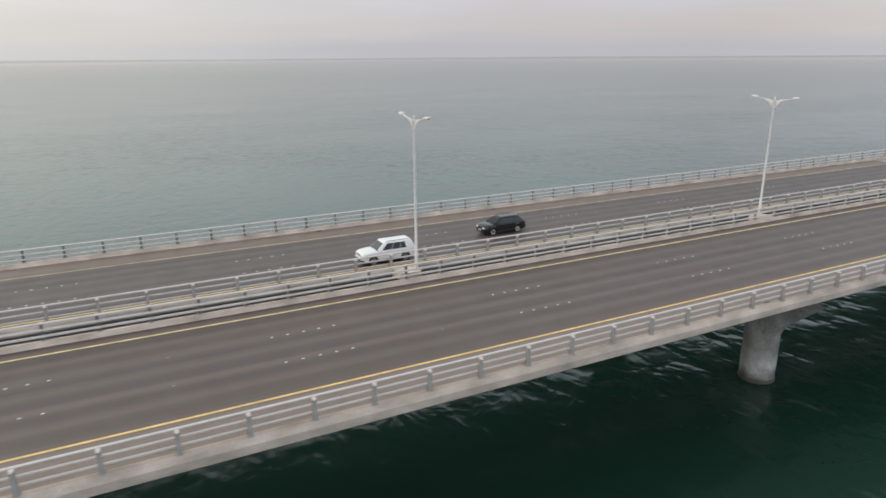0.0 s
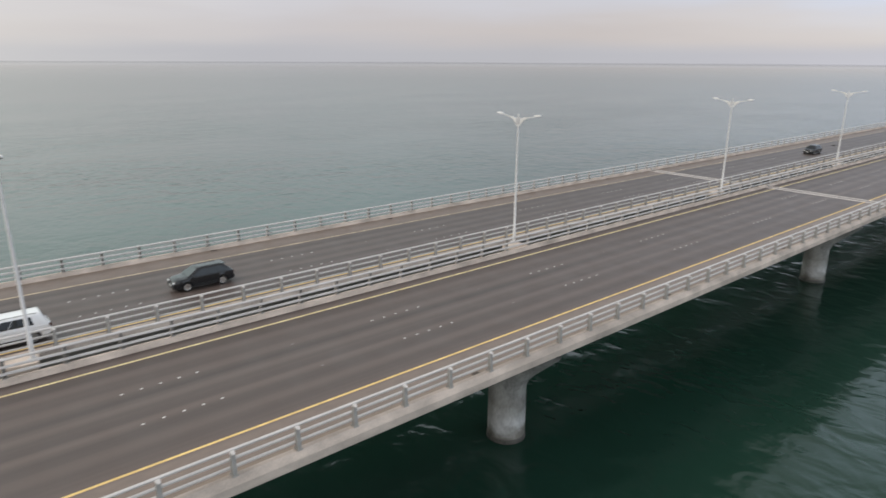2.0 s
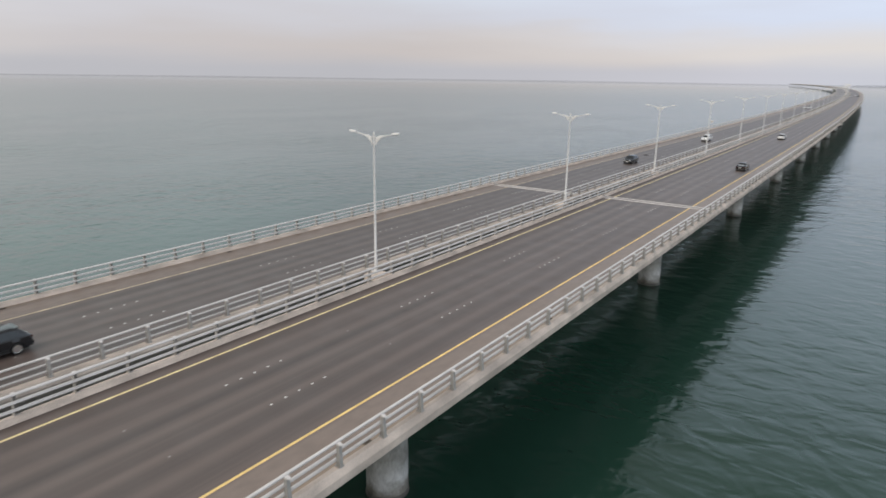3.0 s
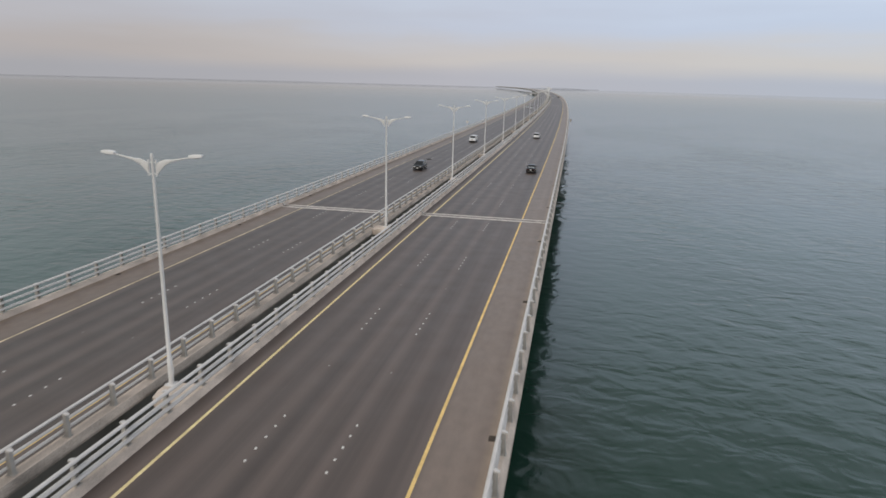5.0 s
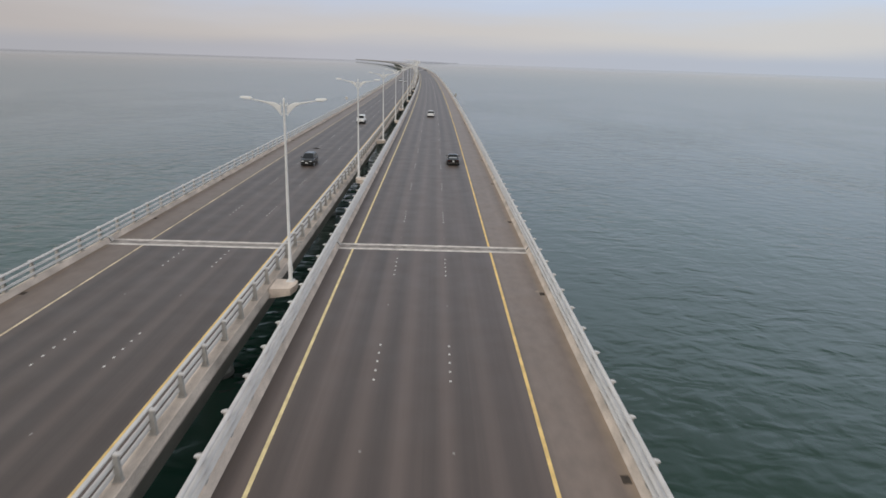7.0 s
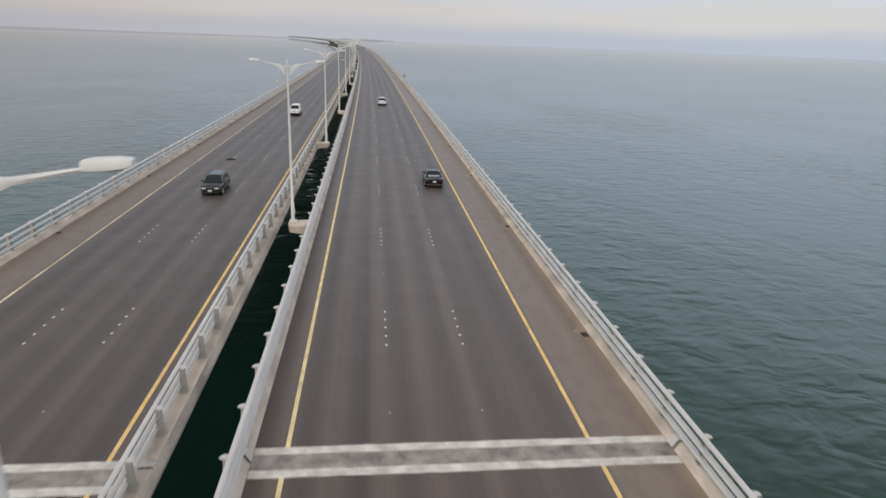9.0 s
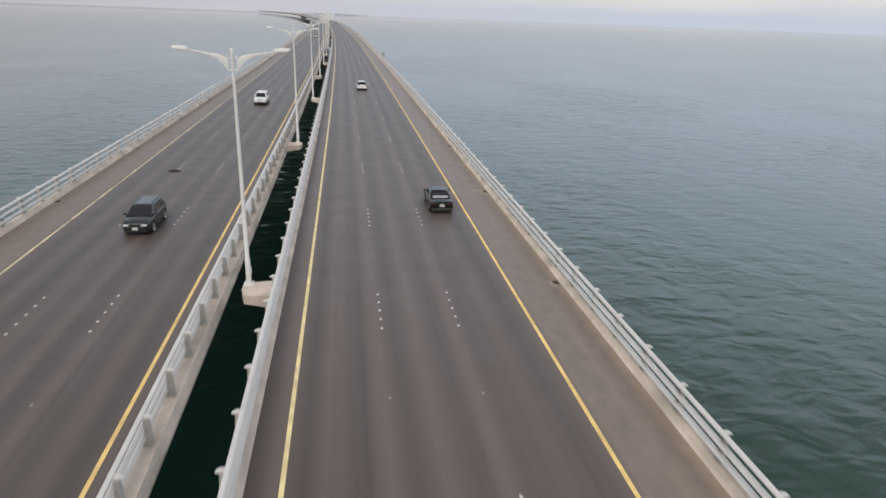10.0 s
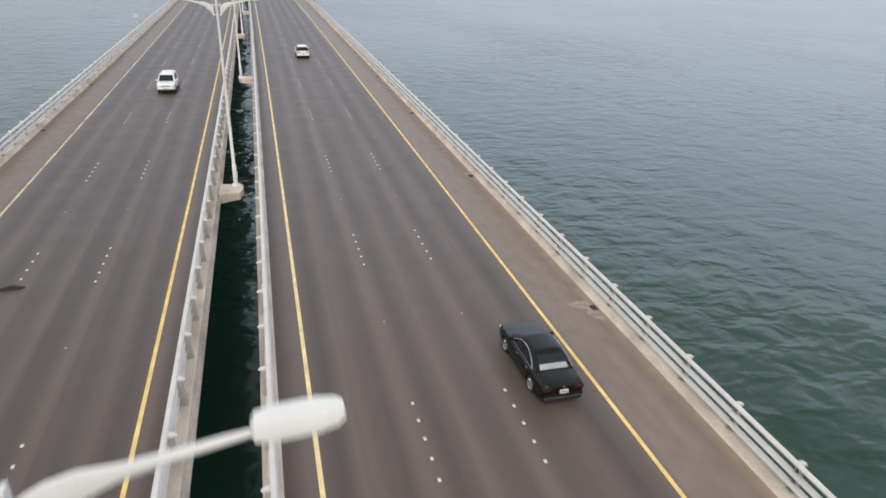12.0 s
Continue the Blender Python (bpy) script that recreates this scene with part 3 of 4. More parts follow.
def railing(x, d, phase):
    root = tagged(new("railing"), "three-rail galvanised steel railing on grey posts along the edge beam", "railing", "bridge railings")
    tilt = math.radians(13) * d
    for z, a, c in RAIL_Z:
        oval = [(a * math.cos(t), c * math.sin(t)) for t in (2 * math.pi * (k + 0.5) / 12 for k in range(12))]
        prof = [(x - d * 0.04 + u * math.cos(tilt) - w * math.sin(tilt), z + u * math.sin(tilt) + w * math.cos(tilt)) for u, w in oval]
        part("rail", sweep(prof, stations(S0, 3000.0)), STEEL, root, smooth=True)
    s, far = phase + 3.0 * 20, Shape()
    while s < 1100:
        if s < 360:
            post = new("post", POST_MESH[d])
            post.parent = root
            post.matrix_basis = pose(*at(x, s, 0), 0, 0, turn_at(s))
            cap = new("cap", CAP_MESH[d])
            cap.parent = post
        else:
            px, py, pz = at(x, s, 0)
            far.add([(px + d * u, py + w, h) for u, w, h in ((0.04, -0.1, TOP), (0.22, -0.1, TOP), (0.22, 0.1, TOP), (0.04, 0.1, TOP), (0.05, -0.1, 1.46), (0.24, -0.1, 1.46), (0.24, 0.1, 1.46), (0.05, 0.1, 1.46))], SIX)
        s += 3.0
    tagged(part("far_posts", far, POST, root), kind="stuff")
    return root


railing(14.57, 1, 1.0)
railing(-1.46, -1, 0.75)
railing(-4.66, 1, 0.75)
railing(-20.06, -1, 1.0)


# ---- street lamps on corbels in the gap ----
def street_lamp():
    root = tagged(new("street_lamp"), "tall white double-arm street lamp with gull-wing brackets between the decks", "street lamp", "lamps along the median")
    part("pole", Shape().pipe([(0, 0, 0.03), (0, 0, 1.45), (0, 0, 1.5), (0, 0, 6.5), (0, 0, 12.0), (0, 0, 12.02)], [0.14, 0.135, 0.11, 0.095, 0.065, 0.05], 14), LAMP_WHITE, root, smooth=True)
    base = Shape().box(-0.27, 0.27, -0.27, 0.27, 0.0, 0.04)
    for x in (-0.2, 0.2):
        for y in (-0.2, 0.2):
            base.box(x - 0.03, x + 0.03, y - 0.03, y + 0.03, 0.04, 0.12)
    part("base_plate", base, LAMP_WHITE, root)
    part("cap", Shape().pipe([(0, 0, 11.9), (0, 0, 12.04), (0, 0, 12.11), (0, 0, 12.14)], [0.075, 0.075, 0.06, 0.025], 12), LAMP_WHITE, root, smooth=True)
    part("access_door", Shape().box(0.145, 0.172, -0.06, 0.06, 0.6, 1.0, c=0.004), LAMP_WHITE, root)
    clamp = Shape()
    for z in (11.14, 11.70):
        clamp.box(-0.2, 0.2, -0.03, 0.03, z - 0.025, z + 0.025)
    for x in (-0.21, 0.21):
        clamp.box(x - 0.022, x + 0.022, -0.06, 0.06, 11.04, 11.83)
    part("clamp", clamp, LAMP_WHITE, root)
    for d in (-1, 1):
        wing = Shape()
        rings = []
        for u, hi, lo, w in ((0.21, 11.64, 11.08, 0.06), (0.32, 11.72, 11.22, 0.06), (0.47, 11.80, 11.40, 0.06), (0.7, 11.87, 11.61, 0.055), (1.0, 11.88, 11.75, 0.05), (1.4, 11.94, 11.85, 0.045), (1.75, 12.00, 11.93, 0.04), (2.02, 12.04, 11.99, 0.035)):
            m = (hi + lo) / 2
            rings.append([(d * u, -w * 0.5, hi), (d * u, w * 0.5, hi), (d * u, w, m), (d * u, w * 0.5, lo), (d * u, -w * 0.5, lo), (d * u, -w, m)])
        wing.rings(rings)
        arm = part("arm", wing, LAMP_WHITE, root, smooth=True)
        head = Shape()
        hr = []
        for u, w, hi, lo in ((1.97, 0.05, 12.10, 12.01), (2.0, 0.12, 12.14, 12.0), (2.15, 0.145, 12.17, 12.0), (2.48, 0.145, 12.19, 12.03), (2.64, 0.13, 12.18, 12.06), (2.70, 0.09, 12.16, 12.09)):
            hr.append([(d * u, -w, lo), (d * u, -w, (hi + lo) / 2), (d * u, -w * 0.7, hi), (d * u, w * 0.7, hi), (d * u, w, (hi + lo) / 2), (d * u, w, lo)])
        head.rings(hr)
        lh = part("lamp_head", head, LAMP_WHITE, root, smooth=True)
        part("lens", Shape().box(min(d * 2.12, d * 2.52), max(d * 2.12, d * 2.52), -0.1, 0.1, 11.985, 12.008), LENS, lh, "pale glass lens")
    return root


def lamp_corbel(s, west):
    """Block with cut corners that grows out of one deck's edge, by turns of the west and the east deck; the lamp stands near its free end."""
    root, tip = (-4.15, -2.6) if west else (-1.72, -3.36)
    d = 1 if tip > root else -1
    plan = [(root, -1.70), (tip - d * 0.2, -1.50), (tip, -0.75), (tip, 0.08), (tip - d * 0.1, 0.2), (root, 0.42)]
    sh = Shape()
    sh.rings([[at(x, s + y, 0.36) for x, y in plan], [at(x, s + y, 0.34) for x, y in plan],
              [at(x, s + y, -0.10 - 0.22 * abs(x - tip) / 1.7) for x, y in plan]])
    return tagged(part("lamp_corbel", sh, CONCRETE), "beige concrete corbel carrying a street lamp out of the deck edge", "corbel", "corbels in the gap", kind="structure")


lamp = street_lamp()
LAMP_X, LAMP_S = -3.075, 162.33
lamp.matrix_basis = pose(*at(LAMP_X, LAMP_S - 120, 0.36))
for k in range(-3, 46):
    s = LAMP_S + 40 * k
    if k > -3:
        copy_thing(lamp, pose(*at(LAMP_X, s, 0.36), 0, 0, turn_at(s)))
    if k < 18:
        lamp_corbel(s, k % 2 == 1)


# ---- vehicles ----
def panel(c, u0, u1, v0, v1, off=0.008, n=6):
    """A thin pane inside the four-cornered face c (bottom start, bottom end, top end, top start), between the shares u and v."""
    c = [Vector(p) for p in c]
    nrm = ((c[1] - c[0]).cross(c[3] - c[0])).normalized()
    mid = sum(c, Vector()) / 4
    if nrm.dot(mid - Vector((0, mid.y * 0.6, mid.z - 0.4))) < 0:
        nrm = -nrm

    def pt(u, v):
        return (c[0] * (1 - u) + c[1] * u) * (1 - v) + (c[3] * (1 - u) + c[2] * u) * v

    rows = []
    for i in range(n + 1):
        u = u0 + (u1 - u0) * i / n
        a, b = pt(u, v0), pt(u, v1)
        rows.append([a - nrm * 0.02, a + nrm * off, b + nrm * off, b - nrm * 0.02])
    return Shape().rings(rows)


def interp(y, table):
    return float(np.interp(y, [p[0] for p in table], [p[1] for p in table]))


def cabin_shape(ends, zb, zr, w0, w1, low=0.0, grow=0.0):
    """Greenhouse with sloping screens, tumblehome sides and a softly crowned roof; from the share low of its height, grown outwards by grow."""
    yf0, yf1, yr1, yr0 = ends
    rings = []
    for y in np.linspace(yr0 + 0.01, yf0 - 0.01, 44):
        up, down = (y - yr0) / (yr1 - yr0), (yf0 - y) / (yf0 - yf1)
        k = 14.0
        h = -math.log(math.exp(-k * up) + math.exp(-k * down) + math.exp(-k)) / k
        if h < low + 0.04:
            continue
        crown = 0.05 * max(0.0, min(1.0, (h - 0.8) / 0.18))

        def at_height(t, inset=1.0):
            near = min(yf0 + (yf1 - yf0) * t - y, y - yr0 - (yr1 - yr0) * t)
            x = (w0 + (w1 - w0) * t) * (0.93 + 0.07 * max(0.0, min(1.0, near / 0.25)))
            return x * inset * (1 + grow)

        ts = [low + (h - low) * q for q in (0.0, 0.3, 0.6, 0.84, 0.94)]
        half = [(at_height(t), zb + (zr - zb) * t + grow) for t in ts]
        half[-1] = (at_height(ts[-1], 0.985), half[-1][1])
        zt = zb + (zr - zb) * h + grow
        half += [(at_height(h, 0.93), zt + crown * 0.2), (at_height(h, 0.75), zt + crown * 0.65), (at_height(h, 0.4), zt + crown * 0.95), (at_height(h, 0.12), zt + crown)]
        if not low:
            half[0] = (half[0][0], zb - 0.05)
        rings.append([(x, float(y), z) for x, z in half] + [(-x, float(y), z) for x, z in reversed(half)])
    return Shape().rings(rings)


def car(name, label, paint, spec):
    """The car points along +y, its middle at the origin, its tyres on z = 0."""
    root = tagged(new(name), label, "car", "cars on the bridge")
    L, Wd = spec["length"] / 2, spec["width"] / 2
    top, wid = spec["top"], spec["wid"]
    wheels, rw = spec["wheels"], spec["wheel_r"]
    ys = sorted(set([round(v, 3) for v in np.linspace(-L, L, 70)] + [-L + 0.03, L - 0.03] + [round(w + q * (rw + 0.05), 3) for w in wheels for q in (-1, -0.97, 0.97, 1)]))
    rings = []
    for y in ys:
        w, zt = Wd * interp(y, wid), interp(y, top)
        zb = interp(y, spec["sill"])
        for yw in wheels:
            q = (rw + 0.05) ** 2 - (y - yw) ** 2
            if q > 0:
                zb = max(zb, rw + math.sqrt(q))
        belt = max(zb + 0.03, zt - 0.10)
        mid = max(zb + 0.02, min(0.55, belt - 0.02))
        half = [(w * 0.93, zb), (w * 0.985, zb + 0.015), (w, mid), (w * 0.975, belt), (w * 0.90, zt - 0.02), (w * 0.72, zt + 0.005), (w * 0.3, zt + 0.025)]
        rings.append([(x, y, z) for x, z in half] + [(-x, y, z) for x, z in reversed(half)])
    body = part("body", Shape().rings(rings), paint, root, smooth=True)
    # floor pan closes the wheel arches
    part("underbody", Shape().box(-Wd * 0.78, Wd * 0.78, -L + 0.25, L - 0.25, 0.2, spec["floor"]), TRIM, root)
    # cabin
    yf0, yf1, yr1, yr0 = spec["cabin"]
    zb, zr, w0, w1 = spec["belt"], spec["roof"], Wd * spec["cab_w0"], Wd * spec["cab_w1"]
    floating = spec.get("floating_roof")
    part("cabin", cabin_shape(spec["cabin"], zb, zr, w0, w1), TRIM if floating else paint, root, smooth=True)
    if floating:
        part("roof", cabin_shape(spec["cabin"], zb, zr, w0, w1, 0.86, 0.012), paint, root, "white roof panel", smooth=True)
    front = [(-w0 * 0.93, yf0, zb), (w0 * 0.93, yf0, zb), (w1 * 0.93, yf1, zr), (-w1 * 0.93, yf1, zr)]
    rear = [(-w0 * 0.92, yr0, zb), (w0 * 0.92, yr0, zb), (w1 * 0.93, yr1, zr), (-w1 * 0.93, yr1, zr)]
    part("windscreen", panel(front, 0.05, 0.95, 0.04, 0.88, 0.012), GLASS, root, "dark tinted windscreen")
    rear_window = part("rear_window", panel(rear, 0.07, 0.93, spec.get("rear_v", 0.12), 0.86, 0.012), GLASS, root, "dark rear window")
    if spec.get("bright_trim"):
        # pale panel over the glass paints the rear shelf and the sky's reflection
        part("shelf_and_glare", panel(rear, 0.10, 0.90, 0.14, 0.40, 0.016), SHELF_GLARE, rear_window, "pale rear shelf and reflection laid over the glass")
        part("bumper_strip", Shape().box(-Wd * 0.86, Wd * 0.86, -L - 0.065, -L - 0.04, spec["bump_z"] - 0.055, spec["bump_z"] - 0.025), CHROME, root, "thin bright strip across the bumper")
    for d in (-1, 1):
        sidef = [(d * w0, yf0 - 0.25, zb), (d * w0, yr0 + 0.25, zb), (d * w1, yr1 + 0.25, zr), (d * w1, yf1 - 0.25, zr)]
        for u0, u1 in spec["side"]:
            part("side_window", panel(sidef, u0, u1, 0.08, 0.86, 0.014), GLASS, root, "dark side window")
        if spec.get("bright_trim"):
            part("window_trim", panel(sidef, 0.0, 1.0, 0.02, 0.06, 0.016), CHROME, root, "thin bright window strip")
            arc = []
            for y, t in ((yf0 - 0.30, 0.05), (yf0 - 0.62, 0.45), (yf1 - 0.20, 0.82), (yf1 - 0.42, 0.90), ((yf1 + yr1) / 2, 0.93), (yr1 + 0.35, 0.89), (yr1 + 0.10, 0.74), (yr0 + 0.50, 0.38), (yr0 + 0.34, 0.05)):
                arc.append((d * (w0 + (w1 - w0) * t + 0.02), y, zb + (zr - zb) * t))
            part("roof_trim", Shape().pipe(arc, [0.014] * len(arc), 6), CHROME, root, "thin bright arc over the side windows", smooth=True)
        m = Shape()
        m.box(d * (w0 + 0.10) - 0.10, d * (w0 + 0.10) + 0.10, yf0 - 0.42, yf0 - 0.32, zb + 0.02, zb + 0.15, top=0.85, c=0.02)
        part("mirror", m, paint, root)
        if spec.get("roof_rails"):
            part("roof_rail", Shape().pipe([(d * w1 * 0.86, yf1 - 0.25, zr + 0.02), (d * w1 * 0.86, yf1 - 0.35, zr + 0.07), (d * w1 * 0.86, yr1 + 0.35, zr + 0.07), (d * w1 * 0.86, yr1 + 0.25, zr + 0.02)], [0.018] * 4, 8), TRIM, root)
        for y in spec["handles"]:
            part("door_handle", Shape().box(d * Wd * 0.985 - 0.02, d * Wd * 0.985 + 0.02, y - 0.09, y + 0.09, zb - 0.16, zb - 0.13), paint if not spec.get("bright_trim") else CHROME, root)
        part("side_moulding", Shape().box(d * Wd - 0.012, d * Wd + 0.012, wheels[0] + rw + 0.1, wheels[1] - rw - 0.1, 0.42, 0.47), TRIM, root)
        # lights
        zl = spec["tail_z"]
        wr = Wd * interp(-L + 0.06, wid)
        part("tail_light", Shape().box(min(d * wr * 0.52, d * wr * 1.0), max(d * wr * 0.52, d * wr * 1.0), -L - 0.02, -L + 0.14, zl - spec["tail_h"], zl + spec["tail_h"], c=0.015), RED_LENS, root, "dark red tail light")
        wf = Wd * interp(L - 0.06, wid)
        zh = spec["head_z"]
        part("headlight", Shape().box(min(d * wf * 0.50, d * wf * 1.0), max(d * wf * 0.50, d * wf * 1.0), L - 0.11, L + 0.012, zh - 0.055, zh + 0.05, c=0.015), CLEAR_LENS, root, "clear headlight")
        for y in wheels:
            tyre = Shape()
            rr = []
            for x, r in ((0.03, rw * 0.68), (0.0, rw * 0.74), (-0.01, rw * 0.93), (0.02, rw), (0.18, rw), (0.20, rw * 0.9), (0.2, rw * 0.5)):
                rr.append([(d * (Wd - 0.02 - x), y + r * math.cos(2 * math.pi * i / 28), rw + r * math.sin(2 * math.pi * i / 28)) for i in range(28)])
            wheel = part("wheel", tyre.rings(rr), TYRE, root, smooth=True)
            rim = Shape()
            rr = []
            for x, r in ((0.02, rw * 0.74), (0.0, rw * 0.72), (0.02, rw * 0.64), (0.035, rw * 0.6)):
                rr.append([(d * (Wd - 0.02 - x), y + r * math.cos(2 * math.pi * i / 28), rw + r * math.sin(2 * math.pi * i / 28)) for i in range(28)])
            rim.rings(rr)
            for k in range(7):
                a = 2 * math.pi * k / 7
                ca, sa = math.cos(a), math.sin(a)
                q = []
                for r, hw in ((0.03, 0.05), (rw * 0.66, 0.035)):
                    for sgn in (-1, 1):
                        for x in (0.005, 0.03):
                            q.append((d * (Wd - 0.02 - x), y + r * ca - sgn * hw * sa, rw + r * sa + sgn * hw * ca))
                rim.add(q, [(0, 2, 6, 4), (1, 3, 7, 5), (0, 1, 5, 4), (2, 3, 7, 6), (4, 5, 7, 6), (0, 1, 3, 2)])
            part("rim", rim, spec.get("rim", CHROME), wheel, "alloy wheel rim")
    # bumpers, plates, grille
    for y, sgn, nm in ((-L, -1, "rear_bumper"), (L, 1, "front_bumper")):
        wb = Wd * interp(y * 0.985, wid)
        part(nm, Shape().box(-wb * 0.97, wb * 0.97, min(y - sgn * 0.12, y + sgn * 0.05), max(y - sgn * 0.12, y + sgn * 0.05), spec["bump_z"] - 0.09, spec["bump_z"] + 0.08, c=0.03), paint, root)
        part("bumper_skirt", Shape().box(-wb * 0.93, wb * 0.93, min(y - sgn * 0.15, y + sgn * 0.02), max(y - sgn * 0.15, y + sgn * 0.02), spec["bump_z"] - 0.24, spec["bump_z"] - 0.092), TRIM, root)
    pz = spec["plate_z"]
    for y, sgn, z in ((-L, -1, pz), (L, 1, spec["bump_z"])):
        yy = y + sgn * 0.06
        plate = part("number_plate", Shape().box(-0.17, 0.17, yy - 0.01, yy + 0.01, z - 0.08, z + 0.08), PLATE, root, "white number plate")
        bars = Shape()
        for k in range(5):
            bars.box(-0.12 + k * 0.052, -0.085 + k * 0.052, min(yy, yy + sgn * 0.013), max(yy, yy + sgn * 0.013), z - 0.03, z + 0.03)
        part("plate_bars", bars, TRIM, plate)
    gr = Shape()
    for k in range(4):
        gr.box(-Wd * 0.42, Wd * 0.42, L - 0.05, L + 0.02, spec["head_z"] - 0.08 + k * 0.04, spec["head_z"] - 0.055 + k * 0.04)
    part("grille", gr, TRIM if paint is not WHITE_PAINT else CHROME, root)
    badge = Shape().box(-0.05, 0.05, -L - 0.03, -L + 0.02, zl + 0.03, zl + 0.09)
    part("badge", badge, CHROME, root)
    if spec.get("lower_trim"):
        part("sill_trim", Shape().box(-Wd * 0.99, Wd * 0.99, wheels[0] + rw + 0.08, wheels[1] - rw - 0.08, spec["sill"][2][1] - 0.03, spec["sill"][2][1] + 0.09), TRIM, root)
    if spec.get("spoiler"):
        part("roof_spoiler", Shape().box(-w1 * 0.85, w1 * 0.85, yr1 - 0.16, yr1 + 0.12, zr - 0.015, zr + 0.03, c=0.012), paint, root)
    return root


SEDAN = dict(length=5.02, width=1.86, wheels=(-1.42, 1.40), wheel_r=0.325, floor=0.42,
             top=[(-2.51, 0.84), (-2.46, 0.93), (-2.2, 0.955), (-1.6, 0.965), (-1.2, 0.97), (0.9, 0.95), (1.25, 0.91), (1.8, 0.84), (2.3, 0.76), (2.46, 0.68), (2.51, 0.58)],
             wid=[(-2.51, 0.86), (-2.42, 0.93), (-1.9, 0.98), (-1.0, 1.0), (1.2, 1.0), (2.0, 0.96), (2.4, 0.88), (2.51, 0.76)],
             sill=[(-2.51, 0.36), (-2.2, 0.27), (-1.0, 0.22), (1.0, 0.22), (2.2, 0.24), (2.51, 0.34)],
             cabin=(1.18, 0.42, -0.88, -1.68), belt=0.945, roof=1.40, cab_w0=0.90, cab_w1=0.70,
             side=[(0.13, 0.48), (0.505, 0.80), (0.82, 0.93)], handles=(0.05, -0.95), tail_z=0.78, tail_h=0.06, head_z=0.565, bump_z=0.46, plate_z=0.68, bright_trim=True)
CROSSOVER = dict(length=4.72, width=1.88, wheels=(-1.36, 1.42), wheel_r=0.36, floor=0.5,
                 top=[(-2.36, 0.92), (-2.32, 1.00), (-2.1, 1.07), (0.9, 1.05), (1.2, 1.03), (1.8, 0.98), (2.1, 0.92), (2.28, 0.83), (2.36, 0.66)],
                 wid=[(-2.36, 0.80), (-2.25, 0.91), (-1.9, 0.98), (-1.0, 1.0), (1.4, 1.0), (1.95, 0.94), (2.25, 0.83), (2.36, 0.68)],
                 sill=[(-2.36, 0.42), (-2.1, 0.32), (-1.0, 0.28), (1.0, 0.28), (2.1, 0.32), (2.36, 0.40)],
                 cabin=(1.30, 0.45, -1.62, -2.20), belt=1.04, roof=1.58, cab_w0=0.93, cab_w1=0.73, rear_v=0.10,
                 side=[(0.10, 0.40), (0.42, 0.70), (0.72, 0.95)], handles=(0.1, -0.85), tail_z=0.90, tail_h=0.05, head_z=0.74, bump_z=0.52, plate_z=0.76,
                 lower_trim=True, spoiler=True, floating_roof=True, rim=CHROME)
OFF_ROADER = dict(length=4.90, width=1.94, wheels=(-1.40, 1.45), wheel_r=0.39, floor=0.55,
                  top=[(-2.45, 1.04), (-2.42, 1.12), (-2.3, 1.17), (0.9, 1.17), (1.1, 1.16), (1.7, 1.13), (2.1, 1.09), (2.3, 1.03), (2.41, 0.93), (2.45, 0.80)],
                  wid=[(-2.45, 0.86), (-2.38, 0.94), (-2.1, 0.985), (-1.0, 1.0), (1.4, 1.0), (2.0, 0.97), (2.3, 0.90), (2.45, 0.76)],
                  sill=[(-2.45, 0.52), (-2.2, 0.40), (-1.0, 0.34), (1.0, 0.34), (2.2, 0.42), (2.45, 0.52)],
                  cabin=(1.12, 0.42, -2.02, -2.38), belt=1.15, roof=1.80, cab_w0=0.945, cab_w1=0.79, rear_v=0.10,
                  side=[(0.05, 0.33), (0.345, 0.62), (0.635, 0.80)], handles=(0.1, -0.8), tail_z=1.0, tail_h=0.10, head_z=0.88, bump_z=0.62, plate_z=0.82,
                  roof_rails=True, lower_trim=True, rim=DULL_ALLOY)

sedan = car("black_sedan", "old black saloon car with bright window strips and alloy wheels", BLACK_PAINT, SEDAN)
sedan.matrix_basis = pose(*at(9.35, 258.5, 0), 0, 0, turn_at(258.5))
suv = car("white_suv", "white crossover car with dark wrap-around windows driving away", WHITE_PAINT, CROSSOVER)
suv.matrix_basis = pose(*at(5.6, 340.0, 0), 0, 0, turn_at(340.0))


def oncoming(src, x, s, label):
    return tagged(copy_thing(src, pose(*at(x, s, 0), 0, 0, 180 + turn_at(s))), label)


rover = car("white_off_roader", "white off-road car in the lane beside the median railing", WHITE_PAINT, OFF_ROADER)
rover.matrix_basis = pose(-7.55, 121.5, 0, 0, 0, 180)
oncoming(rover, -10.9, 317.0, "white off-road car with dark windscreen on the oncoming deck")
dark = car("dark_suv", "dark grey rounded family car with pale headlights on the oncoming deck", GREY_PAINT, {**CROSSOVER, "floating_roof": False, "roof_rails": True})
dark.matrix_basis = pose(-10.9, 135.0, 0, 0, 0, 180)
oncoming(dark, -11.5, 254.0, "dark grey rounded family car near the middle of the oncoming deck")
for x, s in ((-10.5, 596.0), (-13.6, 604.0)):
    oncoming(suv, x, s, "small white car far along the oncoming deck")
for x, s, src in ((2.0, 1010.0, suv), (5.6, 1060.0, suv), (9.3, 1030.0, dark)):
    tagged(copy_thing(src, pose(*at(x, s, 0), 0, 0, turn_at(s))), "car far ahead along the bridge")



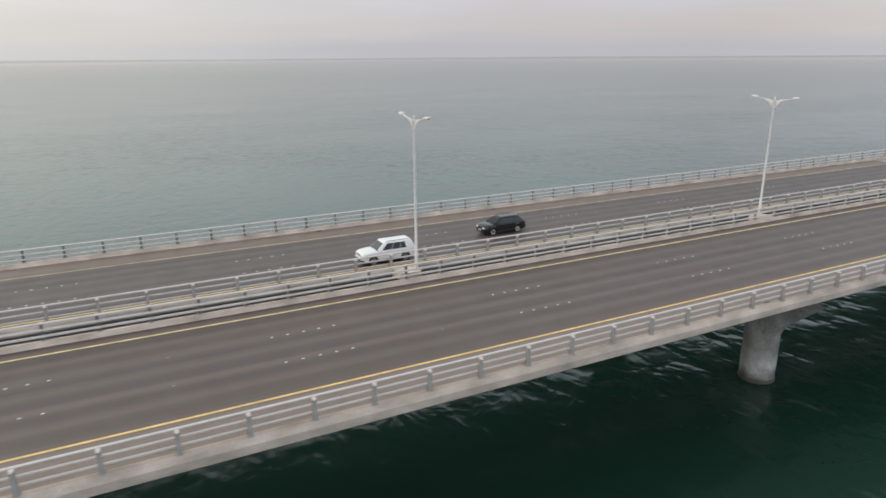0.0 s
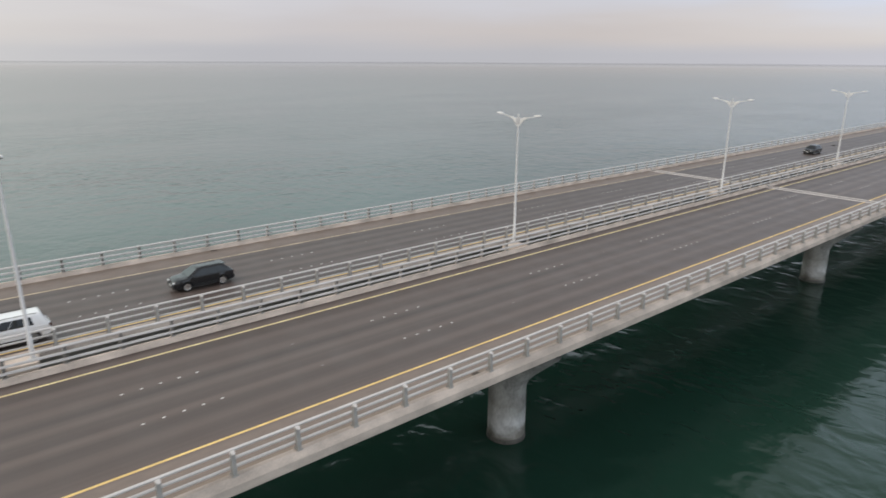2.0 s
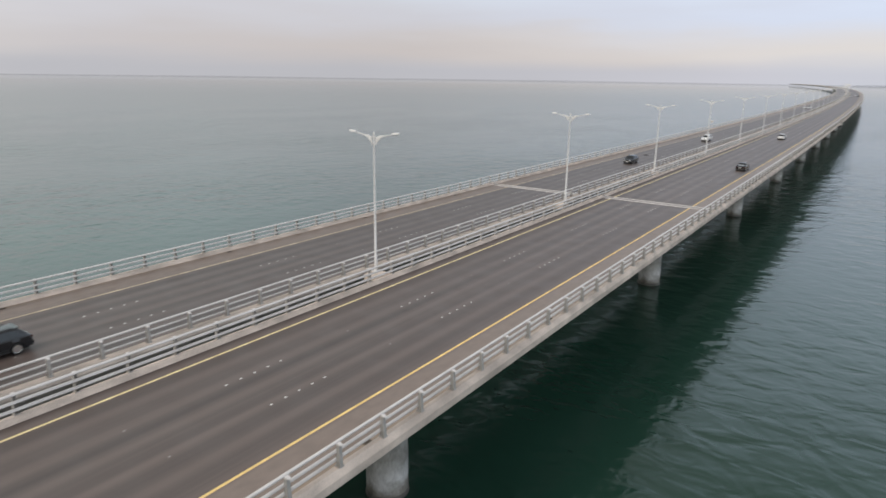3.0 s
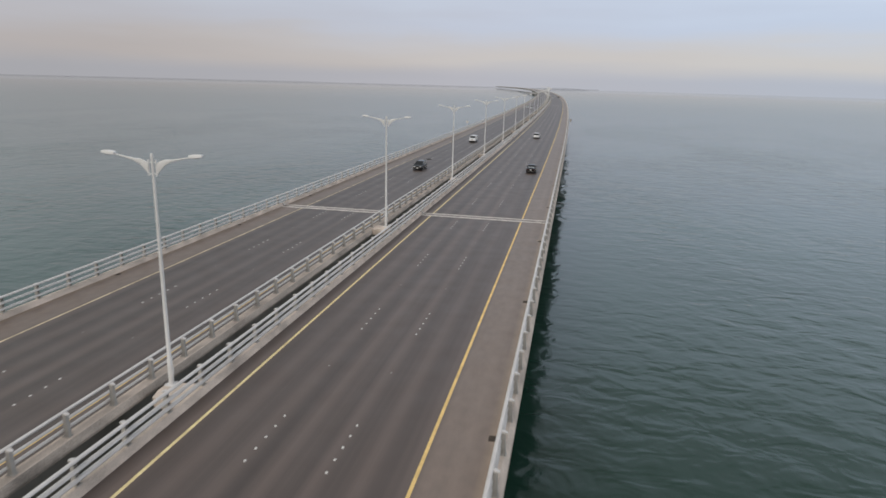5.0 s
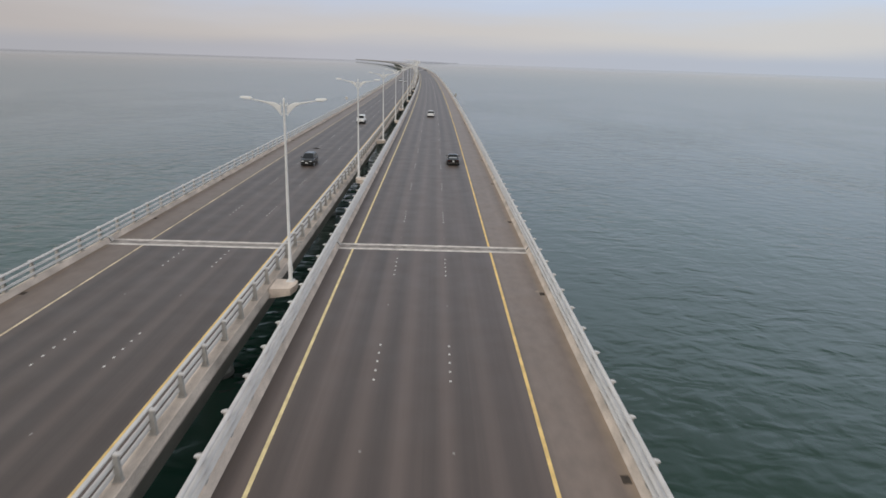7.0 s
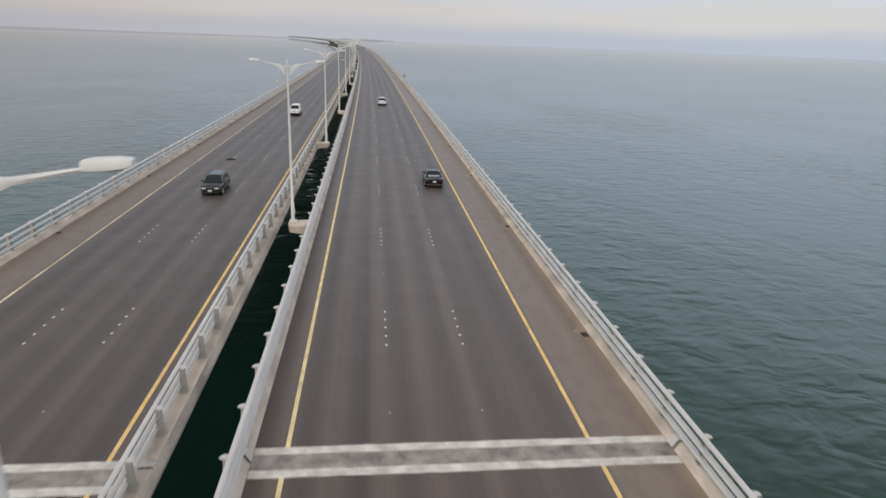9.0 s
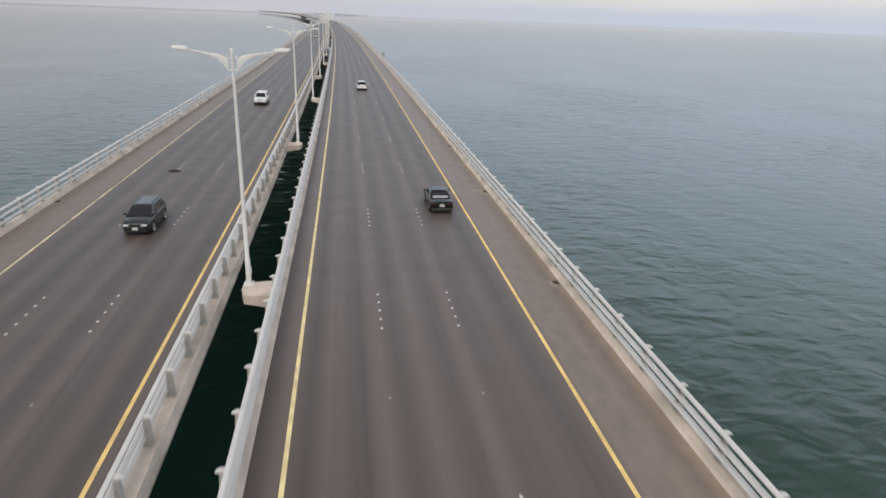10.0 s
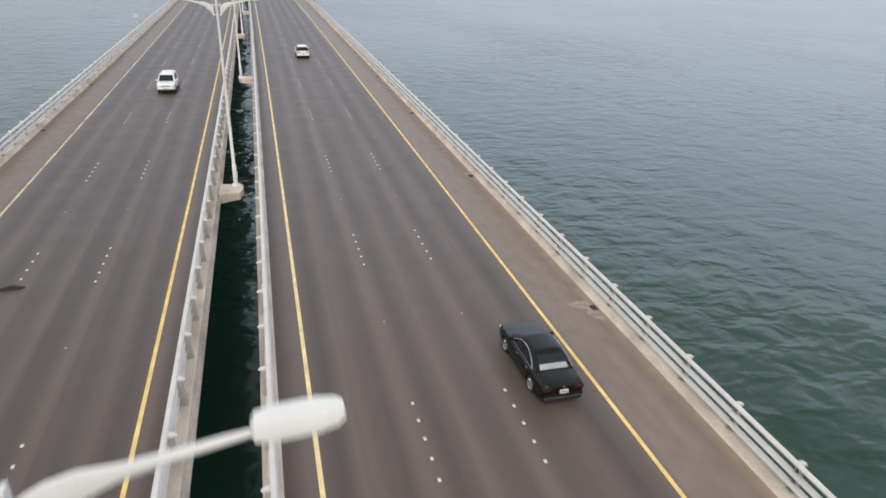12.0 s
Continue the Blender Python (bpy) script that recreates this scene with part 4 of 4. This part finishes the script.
# ---- drains and drifted sand along the sea-side kerb ----
def drain(road, x, s, d):
    sh = Shape()
    x, s, z = at(x, s, 0)
    sh.box(x - 0.17, x + 0.17, s - 0.25, s + 0.25, 0.002, 0.012)
    for k in range(5):
        sh.box(x - 0.14, x + 0.14, s - 0.22 + k * 0.1, s - 0.18 + k * 0.1, 0.012, 0.022)
    part("drain_grate", sh, IRON, road, "dark rusty drain grate")


def sand_patch(x, s, w, h, seed):
    rnd = random.Random(seed)
    x, s, z = at(x, s, 0)
    n = 40
    wob = [rnd.uniform(0.45, 1.1) for i in range(n)]
    wob = [(wob[i - 1] + wob[i] + wob[(i + 1) % n]) / 3 for i in range(n)]
    rings = []
    for f, z in ((1.0, 0.0015), (0.8, 0.006), (0.4, 0.014)):
        rings.append([(x + w * f * wob[i] * math.cos(2 * math.pi * i / n), s + h * f * wob[i] * math.sin(2 * math.pi * i / n), z) for i in range(n)])
    tagged(part("sand_drift", Shape().rings(rings), SAND, smooth=True), "small drift of pale sand against the kerb", "sand", "sand by the drains")


for k in range(-6, 10):
    drain(ROAD_R, 14.04, 242.3 + 20.15 * k, 1)
    drain(ROAD_L, -19.5, 240.0 + 20.15 * k, -1)
sand_patch(13.6, 262.9, 0.75, 0.42, 3)
sand_patch(13.85, 262.0, 0.4, 0.9, 5)
for k, s in enumerate((202.3, 222.4, 242.0, 282.8)):
    sand_patch(13.84, s + 0.15, 0.26, 0.32 + 0.08 * k, 20 + k)


def tyre_scrap(x, s):
    rnd = random.Random(12)
    rows = []
    for i in range(9):
        u = -0.55 + 1.1 * i / 8
        h = 0.05 + 0.12 * math.sin(math.pi * i / 8) + rnd.uniform(0, 0.04)
        w = 0.16 * math.sin(math.pi * (i + 0.6) / 9.2) + 0.03
        j = rnd.uniform(-0.05, 0.05)
        rows.append([(x + u, s + j - w, 0.003), (x + u, s + j - w * 0.5, h), (x + u, s + j + w * 0.6, h * 0.8), (x + u, s + j + w, 0.003)])
    tagged(part("tyre_scrap", Shape().rings(rows), TYRE), "torn strip of black tyre lying on the road", "tyre scrap")


tyre_scrap(-13.35, 270.0)

# ---- road studs: five in a row, then a single one, along both lane lines of each deck ----
STUD = mesh_of(Shape().box(-0.055, 0.055, -0.08, 0.08, 0.001, 0.016, top=0.8, c=0.004), "road_stud", WHITE)
WORN_STUD = mesh_of(Shape().box(-0.05, 0.05, -0.07, 0.07, 0.001, 0.012, top=0.7), "road_stud", STUD_WORN)
for road, xs, first in ((ROAD_R, (3.76, 7.52), 15.32), (ROAD_L, (-9.66, -13.24), 16.05)):
    far = Shape()
    for x in xs:
        for k in range(2, 45):
            c = first + 16 * k
            for s in (c - 2, c - 1, c, c + 1, c + 2, c + 8):
                if 70 < s < 400:
                    ob = new("road_stud", STUD if s != c + 8 else WORN_STUD)
                    ob.parent = road
                    ob.location = at(x, s, 0)
                elif s >= 400:
                    px, py, pz = at(x, s, 0)
                    far.box(px - 0.055, px + 0.055, py - 0.075, py + 0.075, 0.001, 0.022)
    tagged(part("far_studs", far, WHITE, road), kind="stuff")
